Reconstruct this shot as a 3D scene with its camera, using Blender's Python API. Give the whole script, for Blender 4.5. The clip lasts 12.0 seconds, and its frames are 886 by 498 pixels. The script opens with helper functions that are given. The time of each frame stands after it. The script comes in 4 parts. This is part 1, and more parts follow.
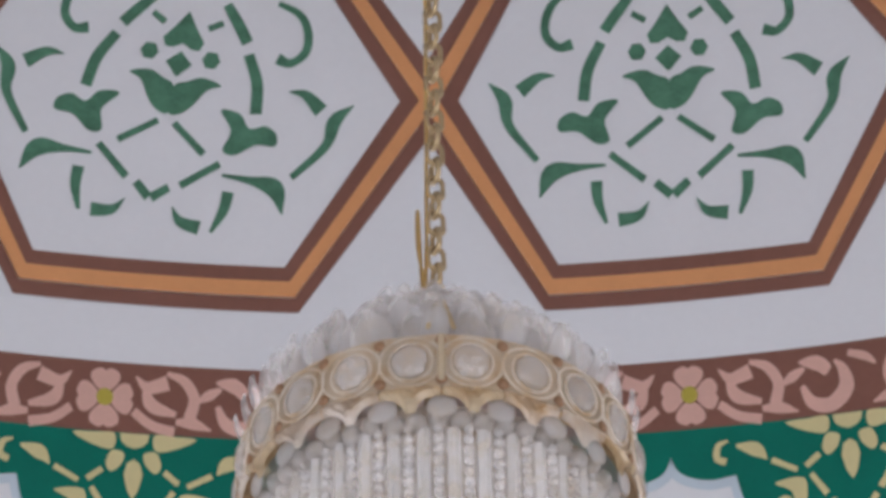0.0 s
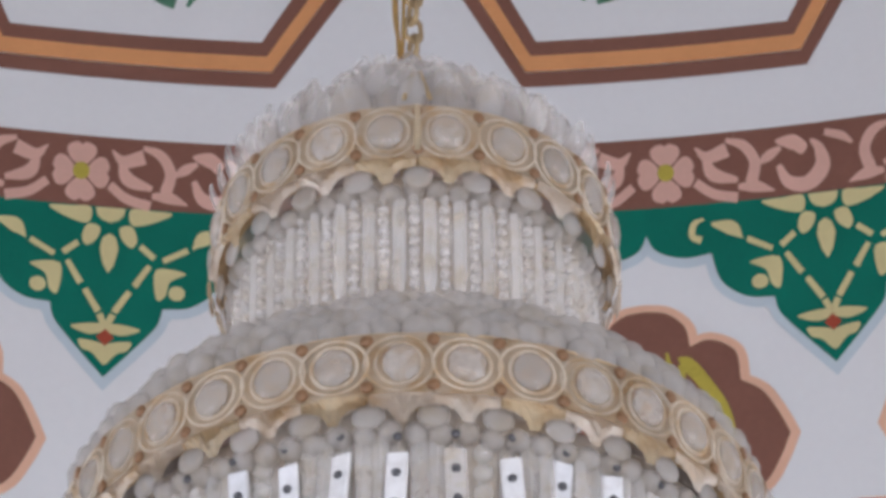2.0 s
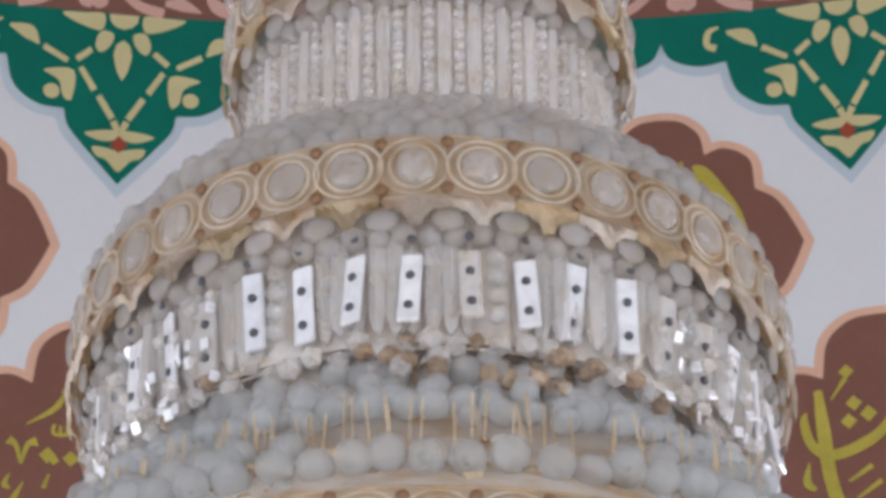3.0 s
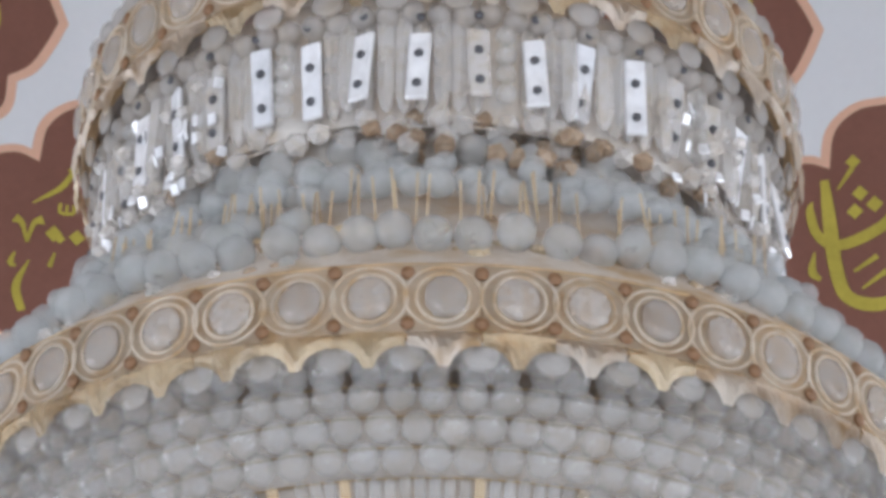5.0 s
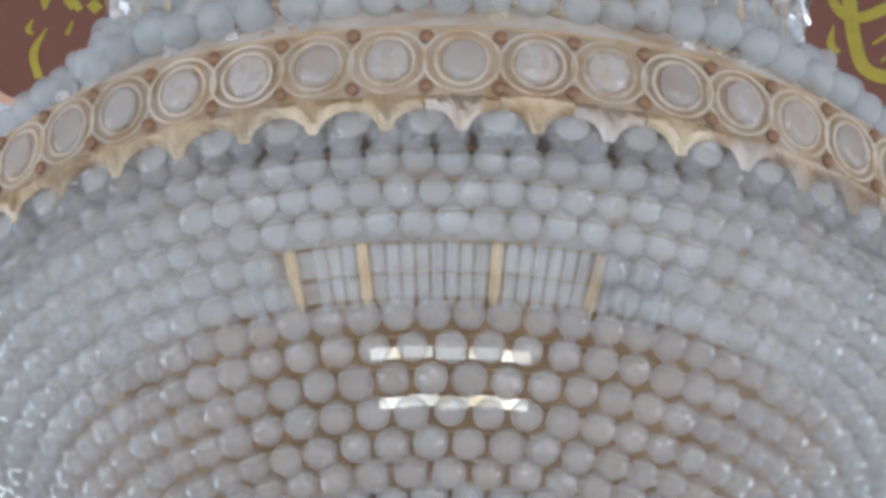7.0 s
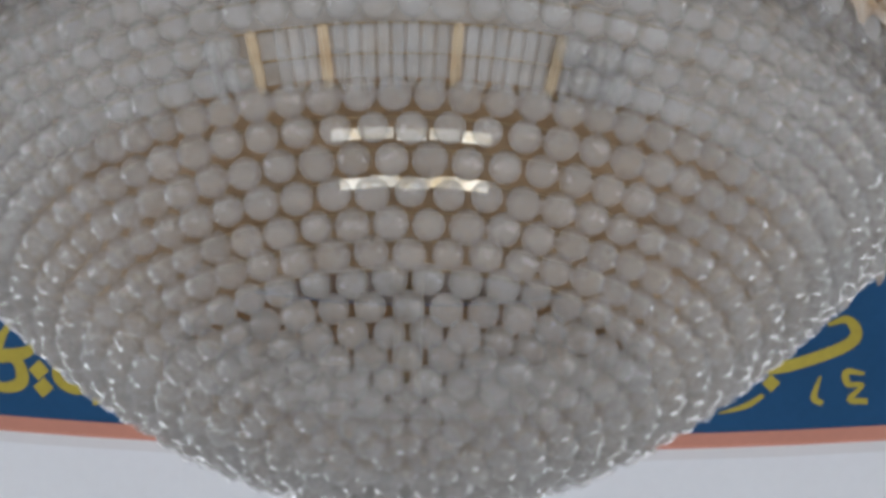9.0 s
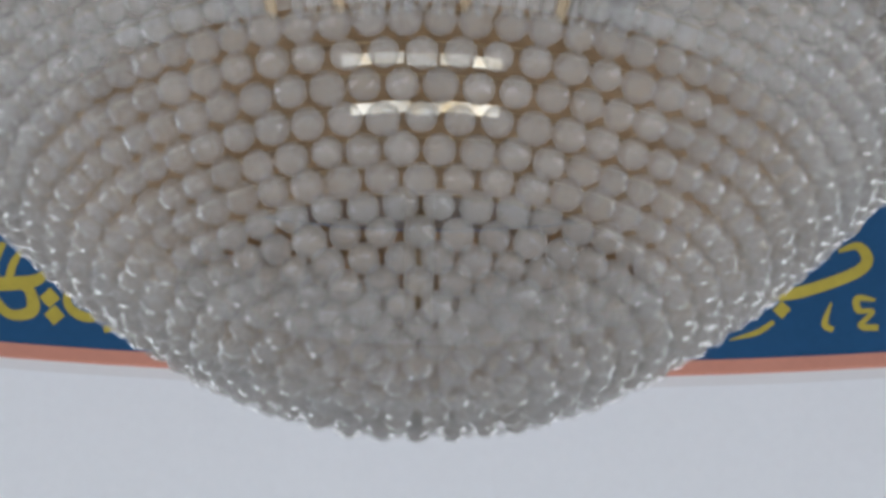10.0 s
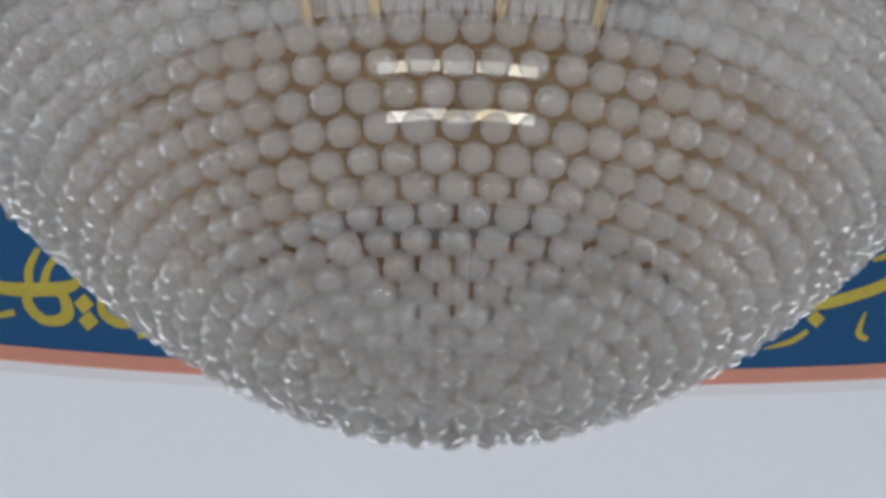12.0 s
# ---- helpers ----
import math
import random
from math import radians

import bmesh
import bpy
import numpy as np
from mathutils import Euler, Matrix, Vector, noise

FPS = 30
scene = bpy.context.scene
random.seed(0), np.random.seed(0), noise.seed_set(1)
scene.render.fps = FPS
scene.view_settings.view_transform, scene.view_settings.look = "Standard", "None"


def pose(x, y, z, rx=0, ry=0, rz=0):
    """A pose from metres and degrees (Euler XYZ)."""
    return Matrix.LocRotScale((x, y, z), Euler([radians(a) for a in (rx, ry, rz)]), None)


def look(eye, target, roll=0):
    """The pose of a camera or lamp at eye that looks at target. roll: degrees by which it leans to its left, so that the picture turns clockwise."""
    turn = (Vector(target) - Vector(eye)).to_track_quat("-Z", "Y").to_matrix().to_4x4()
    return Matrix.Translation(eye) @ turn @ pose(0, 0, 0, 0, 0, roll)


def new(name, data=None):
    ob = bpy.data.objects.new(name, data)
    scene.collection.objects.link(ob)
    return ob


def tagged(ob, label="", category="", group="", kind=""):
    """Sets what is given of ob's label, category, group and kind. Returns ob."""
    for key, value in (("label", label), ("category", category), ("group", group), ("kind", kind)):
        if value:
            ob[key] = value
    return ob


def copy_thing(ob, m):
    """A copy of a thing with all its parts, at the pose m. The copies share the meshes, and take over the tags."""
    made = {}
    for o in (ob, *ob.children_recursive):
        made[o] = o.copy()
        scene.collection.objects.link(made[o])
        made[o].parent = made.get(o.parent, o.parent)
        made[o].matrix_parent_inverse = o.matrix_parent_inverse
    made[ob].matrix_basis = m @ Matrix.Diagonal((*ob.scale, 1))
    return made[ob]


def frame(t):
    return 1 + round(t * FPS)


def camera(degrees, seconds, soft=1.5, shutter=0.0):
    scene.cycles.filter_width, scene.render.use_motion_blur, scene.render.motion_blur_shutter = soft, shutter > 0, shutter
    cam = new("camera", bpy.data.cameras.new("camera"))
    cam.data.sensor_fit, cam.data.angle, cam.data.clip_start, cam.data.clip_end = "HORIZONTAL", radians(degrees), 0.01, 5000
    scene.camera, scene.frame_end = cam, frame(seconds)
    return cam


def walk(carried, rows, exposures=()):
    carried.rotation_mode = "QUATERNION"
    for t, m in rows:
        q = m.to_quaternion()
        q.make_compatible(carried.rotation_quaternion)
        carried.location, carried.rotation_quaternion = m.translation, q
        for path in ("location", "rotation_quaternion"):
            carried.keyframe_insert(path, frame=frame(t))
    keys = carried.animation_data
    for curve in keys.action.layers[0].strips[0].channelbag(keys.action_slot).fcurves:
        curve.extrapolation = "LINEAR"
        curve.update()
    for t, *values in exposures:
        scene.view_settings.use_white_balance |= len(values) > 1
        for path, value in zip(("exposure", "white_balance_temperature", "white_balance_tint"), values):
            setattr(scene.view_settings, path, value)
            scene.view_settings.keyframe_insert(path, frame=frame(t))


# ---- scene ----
cam = camera(11.935, 12.0, soft=3.8)
# seconds, place (chandelier axis at x = y = 0, floor at z = 0), yaw, pitch, roll: held by hand and tilted down
ROWS = [
    (0.0, 0.0000, -4.6650, 1.6000, -0.125, 40.095, 0.922),
    (0.5, -0.0008, -4.6612, 1.5955, 0.136, 38.518, 0.573),
    (1.0, 0.0003, -4.6600, 1.5939, -0.216, 37.967, 0.527),
    (1.5, 0.0008, -4.6583, 1.5917, -0.395, 37.222, 0.659),
    (2.0, 0.0010, -4.6580, 1.5913, -0.470, 37.107, 0.702),
    (2.5, 0.0011, -4.6554, 1.5877, -0.500, 35.906, 0.800),
    (2.7, 0.0008, -4.6540, 1.5858, -0.377, 35.256, 0.692),
    (4.3, -0.0002, -4.6493, 1.5789, -0.042, 33.010, -0.503),
    (4.5, -0.0005, -4.6485, 1.5776, 0.046, 32.598, -0.542),
    (5.0, -0.0001, -4.6466, 1.5747, -0.096, 31.674, -0.446),
    (5.5, -0.0001, -4.6448, 1.5717, -0.084, 30.720, -0.489),
    (6.0, 0.0001, -4.6435, 1.5693, -0.138, 30.001, -0.457),
    (6.5, -0.0003, -4.6422, 1.5671, -0.004, 29.312, -0.404),
    (7.0, -0.0008, -4.6409, 1.5649, 0.132, 28.614, -0.898),
    (7.2, -0.0003, -4.6401, 1.5633, -0.008, 28.146, -0.738),
    (8.8, 0.0012, -4.6368, 1.5569, -0.473, 26.203, -0.986),
    (9.0, 0.0013, -4.6362, 1.5555, -0.486, 25.792, -0.788),
    (9.5, 0.0010, -4.6348, 1.5527, -0.400, 24.944, -0.781),
    (10.0, 0.0008, -4.6346, 1.5523, -0.344, 24.819, -0.754),
    (10.5, 0.0003, -4.6347, 1.5525, -0.208, 24.897, -0.957),
    (11.0, 0.0000, -4.6349, 1.5529, -0.117, 24.996, -0.927),
    (11.5, -0.0005, -4.6349, 1.5528, 0.041, 24.981, -1.119),
    (12.0, -0.0009, -4.6347, 1.5526, 0.158, 24.913, -1.200),
]
walk(cam, [(t, pose(x, y, z, 0, 0, yaw) @ pose(0, 0, 0, pitch) @ pose(0, 0, 0, 0, roll) @ pose(0, 0, 0, 90))
           for t, x, y, z, yaw, pitch, roll in ROWS],
     exposures=[(0.0, 0.0, 6500, 10), (2.7, 0.0, 6500, 9), (4.3, 0.0, 6450, 7), (5.5, 0.0, 6200, 5), (7.2, 0.04, 5950, 4), (8.8, -0.46, 6560, 5), (9.5, -0.38, 6480, 4), (12.0, -0.38, 6520, 4)])


# ---- light: an overcast sky through the hall's windows ----
world = bpy.data.worlds.new("sky")
scene.world = world
world.use_nodes = True
wn = world.node_tree.nodes
sky = wn.new("ShaderNodeTexSky")
sky.sky_type, sky.sun_disc = "NISHITA", False
sky.sun_elevation, sky.sun_rotation = radians(38), radians(140)
wn["Background"].inputs["Strength"].default_value = 0.12
world.node_tree.links.new(sky.outputs[0], wn["Background"].inputs["Color"])
sun = new("sun", bpy.data.lights.new("sun", "SUN"))
sun.data.energy, sun.data.angle, sun.data.color = 1.0, radians(12), (1.0, 0.96, 0.9)
sun.matrix_world = look((20, -24, 25), (0, 0, 0))

RW = 8.29                 # radius of the round wall that carries the dome
WINDOWS = 10              # tall windows in the round wall below it
WIN_Z0, WIN_Z1, WIN_HALF = 0.9, 5.3, 9.5   # sill, head, half width in degrees


def lamp_in_window(deg, power, color):
    a = radians(deg)
    eye = Vector((math.sin(a) * (RW + 0.12), math.cos(a) * (RW + 0.12), (WIN_Z0 + WIN_Z1) / 2))
    ob = new("window_daylight", bpy.data.lights.new("window_daylight", "AREA"))
    ob.data.shape, ob.data.size, ob.data.size_y = "RECTANGLE", 2.1, WIN_Z1 - WIN_Z0 - 0.2
    ob.data.energy, ob.data.color = power, color
    ob.matrix_world = look(eye, (0, 0, eye.z))
    return ob


for i in range(WINDOWS):
    lamp_in_window(18 + i * 360 / WINDOWS, 160, (0.91, 0.915, 1.0))


# ---- materials ----
def mat(name, color, rough=0.6, vary=0.1, scale=4.0, fine=60.0, bump=0.0, metal=0.0, trans=0.0, spec=0.5, pieces=0.0, ior=1.5, clear=0.0, coat=0.0, stain=None):
    """A surface with blotches at one scale and grain at another; pieces: how much single objects differ; clear: the share of light that goes straight through."""
    m = bpy.data.materials.new(name)
    m.use_nodes = True
    nt = m.node_tree
    n, l = nt.nodes, nt.links
    b = n["Principled BSDF"]
    co = n.new("ShaderNodeTexCoord")
    big, small = n.new("ShaderNodeTexNoise"), n.new("ShaderNodeTexNoise")
    big.inputs["Scale"].default_value, big.inputs["Detail"].default_value = scale, 5
    small.inputs["Scale"].default_value, small.inputs["Detail"].default_value = fine, 4
    for t in (big, small):
        l.new(co.outputs["Object"], t.inputs["Vector"])
    add = n.new("ShaderNodeMath")
    add.operation = "MULTIPLY_ADD"
    l.new(small.outputs[0], add.inputs[0])
    add.inputs[1].default_value = 0.6
    l.new(big.outputs[0], add.inputs[2])
    last = add.outputs[0]
    if pieces:
        info, mul = n.new("ShaderNodeObjectInfo"), n.new("ShaderNodeMath")
        mul.operation = "MULTIPLY_ADD"
        l.new(info.outputs["Random"], mul.inputs[0])
        mul.inputs[1].default_value = pieces
        l.new(last, mul.inputs[2])
        last = mul.outputs[0]
    ramp = n.new("ShaderNodeMapRange")
    ramp.inputs["From Min"].default_value, ramp.inputs["From Max"].default_value = 0.45, 1.15 + pieces
    ramp.inputs["To Min"].default_value, ramp.inputs["To Max"].default_value = 1 - vary, 1 + vary
    l.new(last, ramp.inputs["Value"])
    hue = n.new("ShaderNodeHueSaturation")
    hue.inputs["Color"].default_value = (*color, 1)
    if stain:
        tone, spot = n.new("ShaderNodeMix"), n.new("ShaderNodeMapRange")
        tone.data_type = "RGBA"
        spot.inputs["From Min"].default_value, spot.inputs["From Max"].default_value = 0.46, 0.68
        blot = n.new("ShaderNodeTexNoise")
        blot.inputs["Scale"].default_value, blot.inputs["Detail"].default_value = scale * 1.3, 6
        geo = n.new("ShaderNodeNewGeometry")
        l.new(geo.outputs["Position"], blot.inputs["Vector"])
        l.new(blot.outputs[0], spot.inputs["Value"])
        l.new(spot.outputs[0], tone.inputs["Factor"])
        tone.inputs["A"].default_value, tone.inputs["B"].default_value = (*color, 1), (*stain, 1)
        l.new(tone.outputs["Result"], hue.inputs["Color"])
    l.new(ramp.outputs[0], hue.inputs["Value"])
    l.new(hue.outputs[0], b.inputs["Base Color"])
    b.inputs["Roughness"].default_value, b.inputs["Metallic"].default_value = rough, metal
    b.inputs["Transmission Weight"].default_value, b.inputs["IOR"].default_value = trans, ior
    b.inputs["Specular IOR Level"].default_value = 0.2 if name.endswith("paint") else spec
    b.inputs["Coat Weight"].default_value = coat
    b.inputs["Coat Roughness"].default_value = 0.06
    if clear:
        see, mix = n.new("ShaderNodeBsdfTransparent"), n.new("ShaderNodeMixShader")
        see.inputs["Color"].default_value = (*[0.5 + 0.5 * c for c in color], 1)
        mix.inputs["Fac"].default_value = clear
        l.new(b.outputs[0], mix.inputs[1])
        l.new(see.outputs[0], mix.inputs[2])
        l.new(mix.outputs[0], n["Material Output"].inputs["Surface"])
    if bump:
        bp = n.new("ShaderNodeBump")
        bp.inputs["Strength"].default_value, bp.inputs["Distance"].default_value = bump, 0.004
        l.new(add.outputs[0], bp.inputs["Height"])
        l.new(bp.outputs[0], b.inputs["Normal"])
    return m


PLASTER = mat("white_plaster", (0.78, 0.78, 0.79), 0.75, 0.03, 0.6, 30, 0.08)
# base lifted above PLASTER: the stronger light low down, put into the colour
WALL = mat("white_brighter_lit_wall_paint", (0.86, 0.88, 0.91), 0.7, 0.03, 0.5, 30, 0.08)
BROWN = mat("brown_paint", (0.235, 0.105, 0.076), 0.6, 0.10, 3, 45, 0.05)
ORANGE = mat("orange_paint", (0.72, 0.33, 0.14), 0.6, 0.08, 3, 45, 0.05)
GREEN_LEAF = mat("green_leaf_paint", (0.085, 0.215, 0.135), 0.6, 0.38, 11, 60, 0.05)
TEAL = mat("teal_paint", (0.002, 0.165, 0.113), 0.8, 0.12, 4, 50, 0.05)
CREAM = mat("cream_paint", (0.66, 0.58, 0.30), 0.6, 0.08, 5, 50, 0.05)
PINK = mat("dusty_pink_paint", (0.70, 0.42, 0.345), 0.6, 0.08, 5, 50, 0.05)
PEACH = mat("peach_border_paint", (0.80, 0.49, 0.345), 0.6, 0.07, 4, 50, 0.05)
PALE_BLUE = mat("pale_blue_paint", (0.56, 0.64, 0.69), 0.7, 0.04, 3, 40, 0.05)
YELLOW = mat("yellow_paint", (0.49, 0.40, 0.07), 0.6, 0.18, 6, 50, 0.05)
RED = mat("brick_red_paint", (0.38, 0.075, 0.04), 0.6, 0.10, 5, 50)
NAVY = mat("navy_blue_paint", (0.018, 0.085, 0.20), 0.6, 0.12, 3, 40, 0.05)
SALMON = mat("salmon_border_paint", (0.60, 0.27, 0.20), 0.6, 0.08, 3, 40, 0.05)
CARPET = mat("grey_carpet", (0.46, 0.45, 0.44), 0.95, 0.12, 1.2, 90, 0.3)
GOLD = mat("gold_plated_metal", (0.72, 0.50, 0.20), 0.32, 0.18, 14, 120, 0.1, metal=1.0)
BRASS = mat("aged_brass", (0.34, 0.25, 0.14), 0.5, 0.35, 40, 180, 0.2, metal=0.6)
AMBER = mat("amber_gilt", (0.62, 0.44, 0.24), 0.45, 0.45, 30, 140, 0.3, trans=0.3, clear=0.25)
FROST = mat("frosted_crystal", (0.82, 0.82, 0.82), 0.24, 0.18, 25, 160, 0.0, trans=0.35, spec=1.0, pieces=0.6, coat=1.0, clear=0.735, stain=(0.75, 0.68, 0.60))
FROST_COOL = mat("frosted_blue_white_crystal", (0.78, 0.79, 0.80), 0.35, 0.16, 25, 120, 0.0, trans=0.35, pieces=0.6, clear=0.71, stain=(0.68, 0.70, 0.68))
FROST_PALE = mat("pale_frosted_glass", (0.76, 0.73, 0.71), 0.42, 0.14, 20, 120, 0.0, trans=0.35, pieces=0.6, clear=0.64, stain=(0.68, 0.61, 0.53))
CRYSTAL = mat("cut_crystal", (0.88, 0.86, 0.85), 0.10, 0.16, 30, 160, 0.0, trans=0.45, pieces=0.7, clear=0.45, stain=(0.80, 0.72, 0.62))
CREAM_GLASS = mat("cream_gilt_crystal", (0.76, 0.68, 0.59), 0.28, 0.30, 14, 130, 0.3, trans=0.35, pieces=0.7, coat=0.4, clear=0.34, stain=(0.56, 0.38, 0.20))
PLATE = mat("clear_gilt_plate", (0.78, 0.68, 0.55), 0.28, 0.30, 22, 130, 0.3, trans=0.35, pieces=0.7, coat=0.4, clear=0.64, stain=(0.62, 0.43, 0.24))
# for backings added behind the crystals, pale so that dark gaps look lit
GAP_FILL = mat("pale_gap_fill", (0.70, 0.665, 0.625), 0.5, 0.2, 18, 120, 0.1, trans=0.1, clear=0.25, stain=(0.56, 0.47, 0.37))
# dark tan stands in for the bowl's shaded, warmly lit inside
INNER_SHADE = mat("tan_inner_shade", (0.36, 0.235, 0.125), 0.5, 0.3, 9, 90, 0.1, trans=0.1, clear=0.12, stain=(0.29, 0.175, 0.08))
BROWN_GLASS = mat("brown_amber_crystal", (0.55, 0.42, 0.30), 0.25, 0.4, 18, 130, 0.2, trans=0.35, pieces=0.6, coat=0.4, clear=0.35, stain=(0.36, 0.23, 0.14))
# cream silver for added reflectors that make some bowl gaps shine
GAP_SILVER = mat("bright_gap_silver", (0.96, 0.90, 0.79), 0.22, 0.2, 28, 120, 0.1, metal=0.35, pieces=0.5, clear=0.12, stain=(0.90, 0.72, 0.45))
GILT_RING = mat("pale_gilt_ring", (0.80, 0.73, 0.63), 0.3, 0.35, 25, 140, 0.1, trans=0.2, pieces=0.6, coat=0.4, clear=0.50, stain=(0.62, 0.46, 0.28))
AMBER_GLASS = mat("amber_crystal", (0.77, 0.64, 0.45), 0.22, 0.35, 18, 130, 0.3, trans=0.35, pieces=0.6, coat=0.4, clear=0.36, stain=(0.58, 0.42, 0.25))
GEM = mat("pale_round_crystal", (0.70, 0.67, 0.65), 0.22, 0.30, 45, 140, 0.2, trans=0.4, pieces=0.7, coat=0.4, clear=0.48, stain=(0.62, 0.52, 0.42))
MIRROR = mat("silvered_crystal", (0.93, 0.94, 0.97), 0.22, 0.22, 28, 120, 0.1, metal=0.35, pieces=0.5, clear=0.12, stain=(0.80, 0.80, 0.82))
DARK = mat("dark_hole", (0.20, 0.105, 0.05), 0.6, 0.3, 30, 120, 0.0)
PIN = mat("dark_grey_pin", (0.07, 0.07, 0.08), 0.5, 0.2, 30, 120, 0.0)
GLASS = mat("window_glass", (0.95, 0.97, 0.97), 0.03, 0.01, 3, 40, 0.0, trans=1.0)
FRAME = mat("white_window_frame", (0.75, 0.75, 0.74), 0.4, 0.04, 3, 40)


# ---- helpers for shapes ----
def finish(name, bm, material, parent=None, label="", smooth=False):
    me = bpy.data.meshes.new(name)
    bmesh.ops.recalc_face_normals(bm, faces=bm.faces)
    bm.to_mesh(me)
    bm.free()
    me.materials.append(material)
    if smooth:
        me.polygons.foreach_set("use_smooth", [True] * len(me.polygons))
    ob = new(name, me)
    if parent is not None:
        ob.parent = parent
    if label:
        tagged(ob, label)
    return ob


def part(name, bm, material, parent, label="", smooth=False):
    return finish(name, bm, material, parent, label, smooth)


def shared(name, me, parent, m, label=""):
    """One more object on a mesh that others use too."""
    ob = new(name, me)
    ob.parent = parent
    ob.matrix_basis = m
    if label:
        tagged(ob, label)
    return ob


def spin(bm, profile, seg, closed=True, a0=0.0, a1=360.0):
    """Turns a profile of (radius, height) round the z axis."""
    full = a1 - a0 > 359.9
    n = seg if full else seg + 1
    rings = []
    for i in range(n):
        a = radians(a0 + (a1 - a0) * i / seg)
        rings.append([bm.verts.new((math.sin(a) * r, math.cos(a) * r, z)) for r, z in profile])
    k = len(profile)
    for i in range(seg):
        p, q = rings[i], rings[(i + 1) % n]
        for j in range(k if closed else k - 1):
            bm.faces.new((p[j], q[j], q[(j + 1) % k], p[(j + 1) % k]))
    return bm


def on_wall(az, z, lift=0.0):
    a = radians(az)
    return Vector((math.sin(a) * (RW - lift), math.cos(a) * (RW - lift), z))


def smooth_line(pts, steps=6):
    """A soft curve (Catmull-Rom) through control points of any dimension."""
    pts = [np.array(p, float) for p in pts]
    if len(pts) == 2:
        return [pts[0] * (1 - i / steps) + pts[1] * i / steps for i in range(steps + 1)]
    ext = [2 * pts[0] - pts[1], *pts, 2 * pts[-1] - pts[-2]]
    out = []
    for i in range(1, len(ext) - 2):
        a, b, c, e = ext[i - 1:i + 3]
        for s in range(steps):
            t = s / steps
            out.append(0.5 * (2 * b + (c - a) * t + (2 * a - 5 * b + 4 * c - e) * t * t + (3 * b - a - 3 * c + e) * t ** 3))
    out.append(ext[-2])
    return out


def brush(*pts, steps=5):
    """A brush stroke: (x, y, width) control points; returns its outline."""
    line = smooth_line(pts, steps)
    left, right = [], []
    for i, p in enumerate(line):
        a, b = line[max(i - 1, 0)], line[min(i + 1, len(line) - 1)]
        d = (b - a)[:2]
        d = d / (np.hypot(*d) + 1e-9)
        w = max(p[2], 0.0004) / 2
        left.append((p[0] - d[1] * w, p[1] + d[0] * w))
        right.append((p[0] + d[1] * w, p[1] - d[0] * w))
    return left + right[::-1]


def loop(*pts, steps=4):
    """A soft closed outline through control points."""
    n = len(pts)
    out = []
    for i in range(n):
        a, b, c, e = (np.array(pts[(i + k) % n], float) for k in (-1, 0, 1, 2))
        for s in range(steps):
            t = s / steps
            out.append(tuple(0.5 * (2 * b + (c - a) * t + (2 * a - 5 * b + 4 * c - e) * t * t + (3 * b - a - 3 * c + e) * t ** 3)))
    return out


def disc(x, y, rx, ry=None, n=14):
    ry = ry or rx
    return [(x + rx * math.cos(2 * math.pi * i / n), y + ry * math.sin(2 * math.pi * i / n)) for i in range(n)]


def mirrored(shapes):
    return shapes + [[(-x, y) for x, y in s] for s in shapes]


def grown(poly, d):
    """The outline moved outwards by d."""
    n = len(poly)
    area = sum(poly[i][0] * poly[(i + 1) % n][1] - poly[(i + 1) % n][0] * poly[i][1] for i in range(n))
    sgn = 1 if area > 0 else -1
    out = []
    for i in range(n):
        a, b, c = (np.array(poly[(i + k) % n]) for k in (-1, 0, 1))
        e1, e2 = b - a, c - b
        n1 = np.array((e1[1], -e1[0])) / (np.hypot(*e1) + 1e-9)
        n2 = np.array((e2[1], -e2[0])) / (np.hypot(*e2) + 1e-9)
        m = n1 + n2
        k = max(1 + n1 @ n2, 0.45)
        q = b + sgn * d * m / k
        if min(math.dist(q, o) for o in poly) > 0.9 * abs(d):
            out.append(tuple(q))
    return out


def wall_shapes(bm, shapes, sx, sy, lift, z0, az0=0.0):
    """Flat outlines (x along the wall, y up, in units of sx and sy metres) laid on the round wall as a skin of paint."""
    from mathutils.geometry import tessellate_polygon
    for s in shapes:
        pts = [Vector((x * sx, y * sy, 0)) for x, y in s]
        flat = bmesh.new()
        vs = [flat.verts.new(p) for p in pts]
        for tri in tessellate_polygon([pts]):
            try:
                flat.faces.new([vs[k] for k in tri])
            except ValueError:
                pass
        xs = [p.x for p in pts]
        x = math.ceil(min(xs) / 0.22) * 0.22
        while x < max(xs):
            bmesh.ops.bisect_plane(flat, geom=flat.verts[:] + flat.edges[:] + flat.faces[:], plane_co=(x, 0, 0), plane_no=(1, 0, 0))
            x += 0.22
        new_v = {v: bm.verts.new(on_wall(az0 + math.degrees(v.co.x / RW), z0 + v.co.y, lift)) for v in flat.verts}
        for fc in flat.faces:
            try:
                bm.faces.new([new_v[v] for v in fc.verts])
            except ValueError:
                pass
        flat.free()


def paint(name, shapes, material, parent, sx, sy, lift, z0, label="", az0=0.0):
    bm = bmesh.new()
    wall_shapes(bm, shapes, sx, sy, lift, z0, az0)
    return part(name, bm, material, parent, label)


def round_about(ob, az):
    ob.matrix_basis = Matrix.Rotation(radians(-az), 4, "Z")


# ---- the hall: floor, round wall with windows, painted drum, dome ----
bm = bmesh.new()
spin(bm, [(0.001, -0.2), (RW + 0.5, -0.2), (RW + 0.5, 0.0), (0.001, 0.0)], 72)
floor = tagged(finish("floor", bm, CARPET), "grey carpet covering the floor of the hall", "floor", kind="structure")

TH = 0.34
step = 360 / WINDOWS


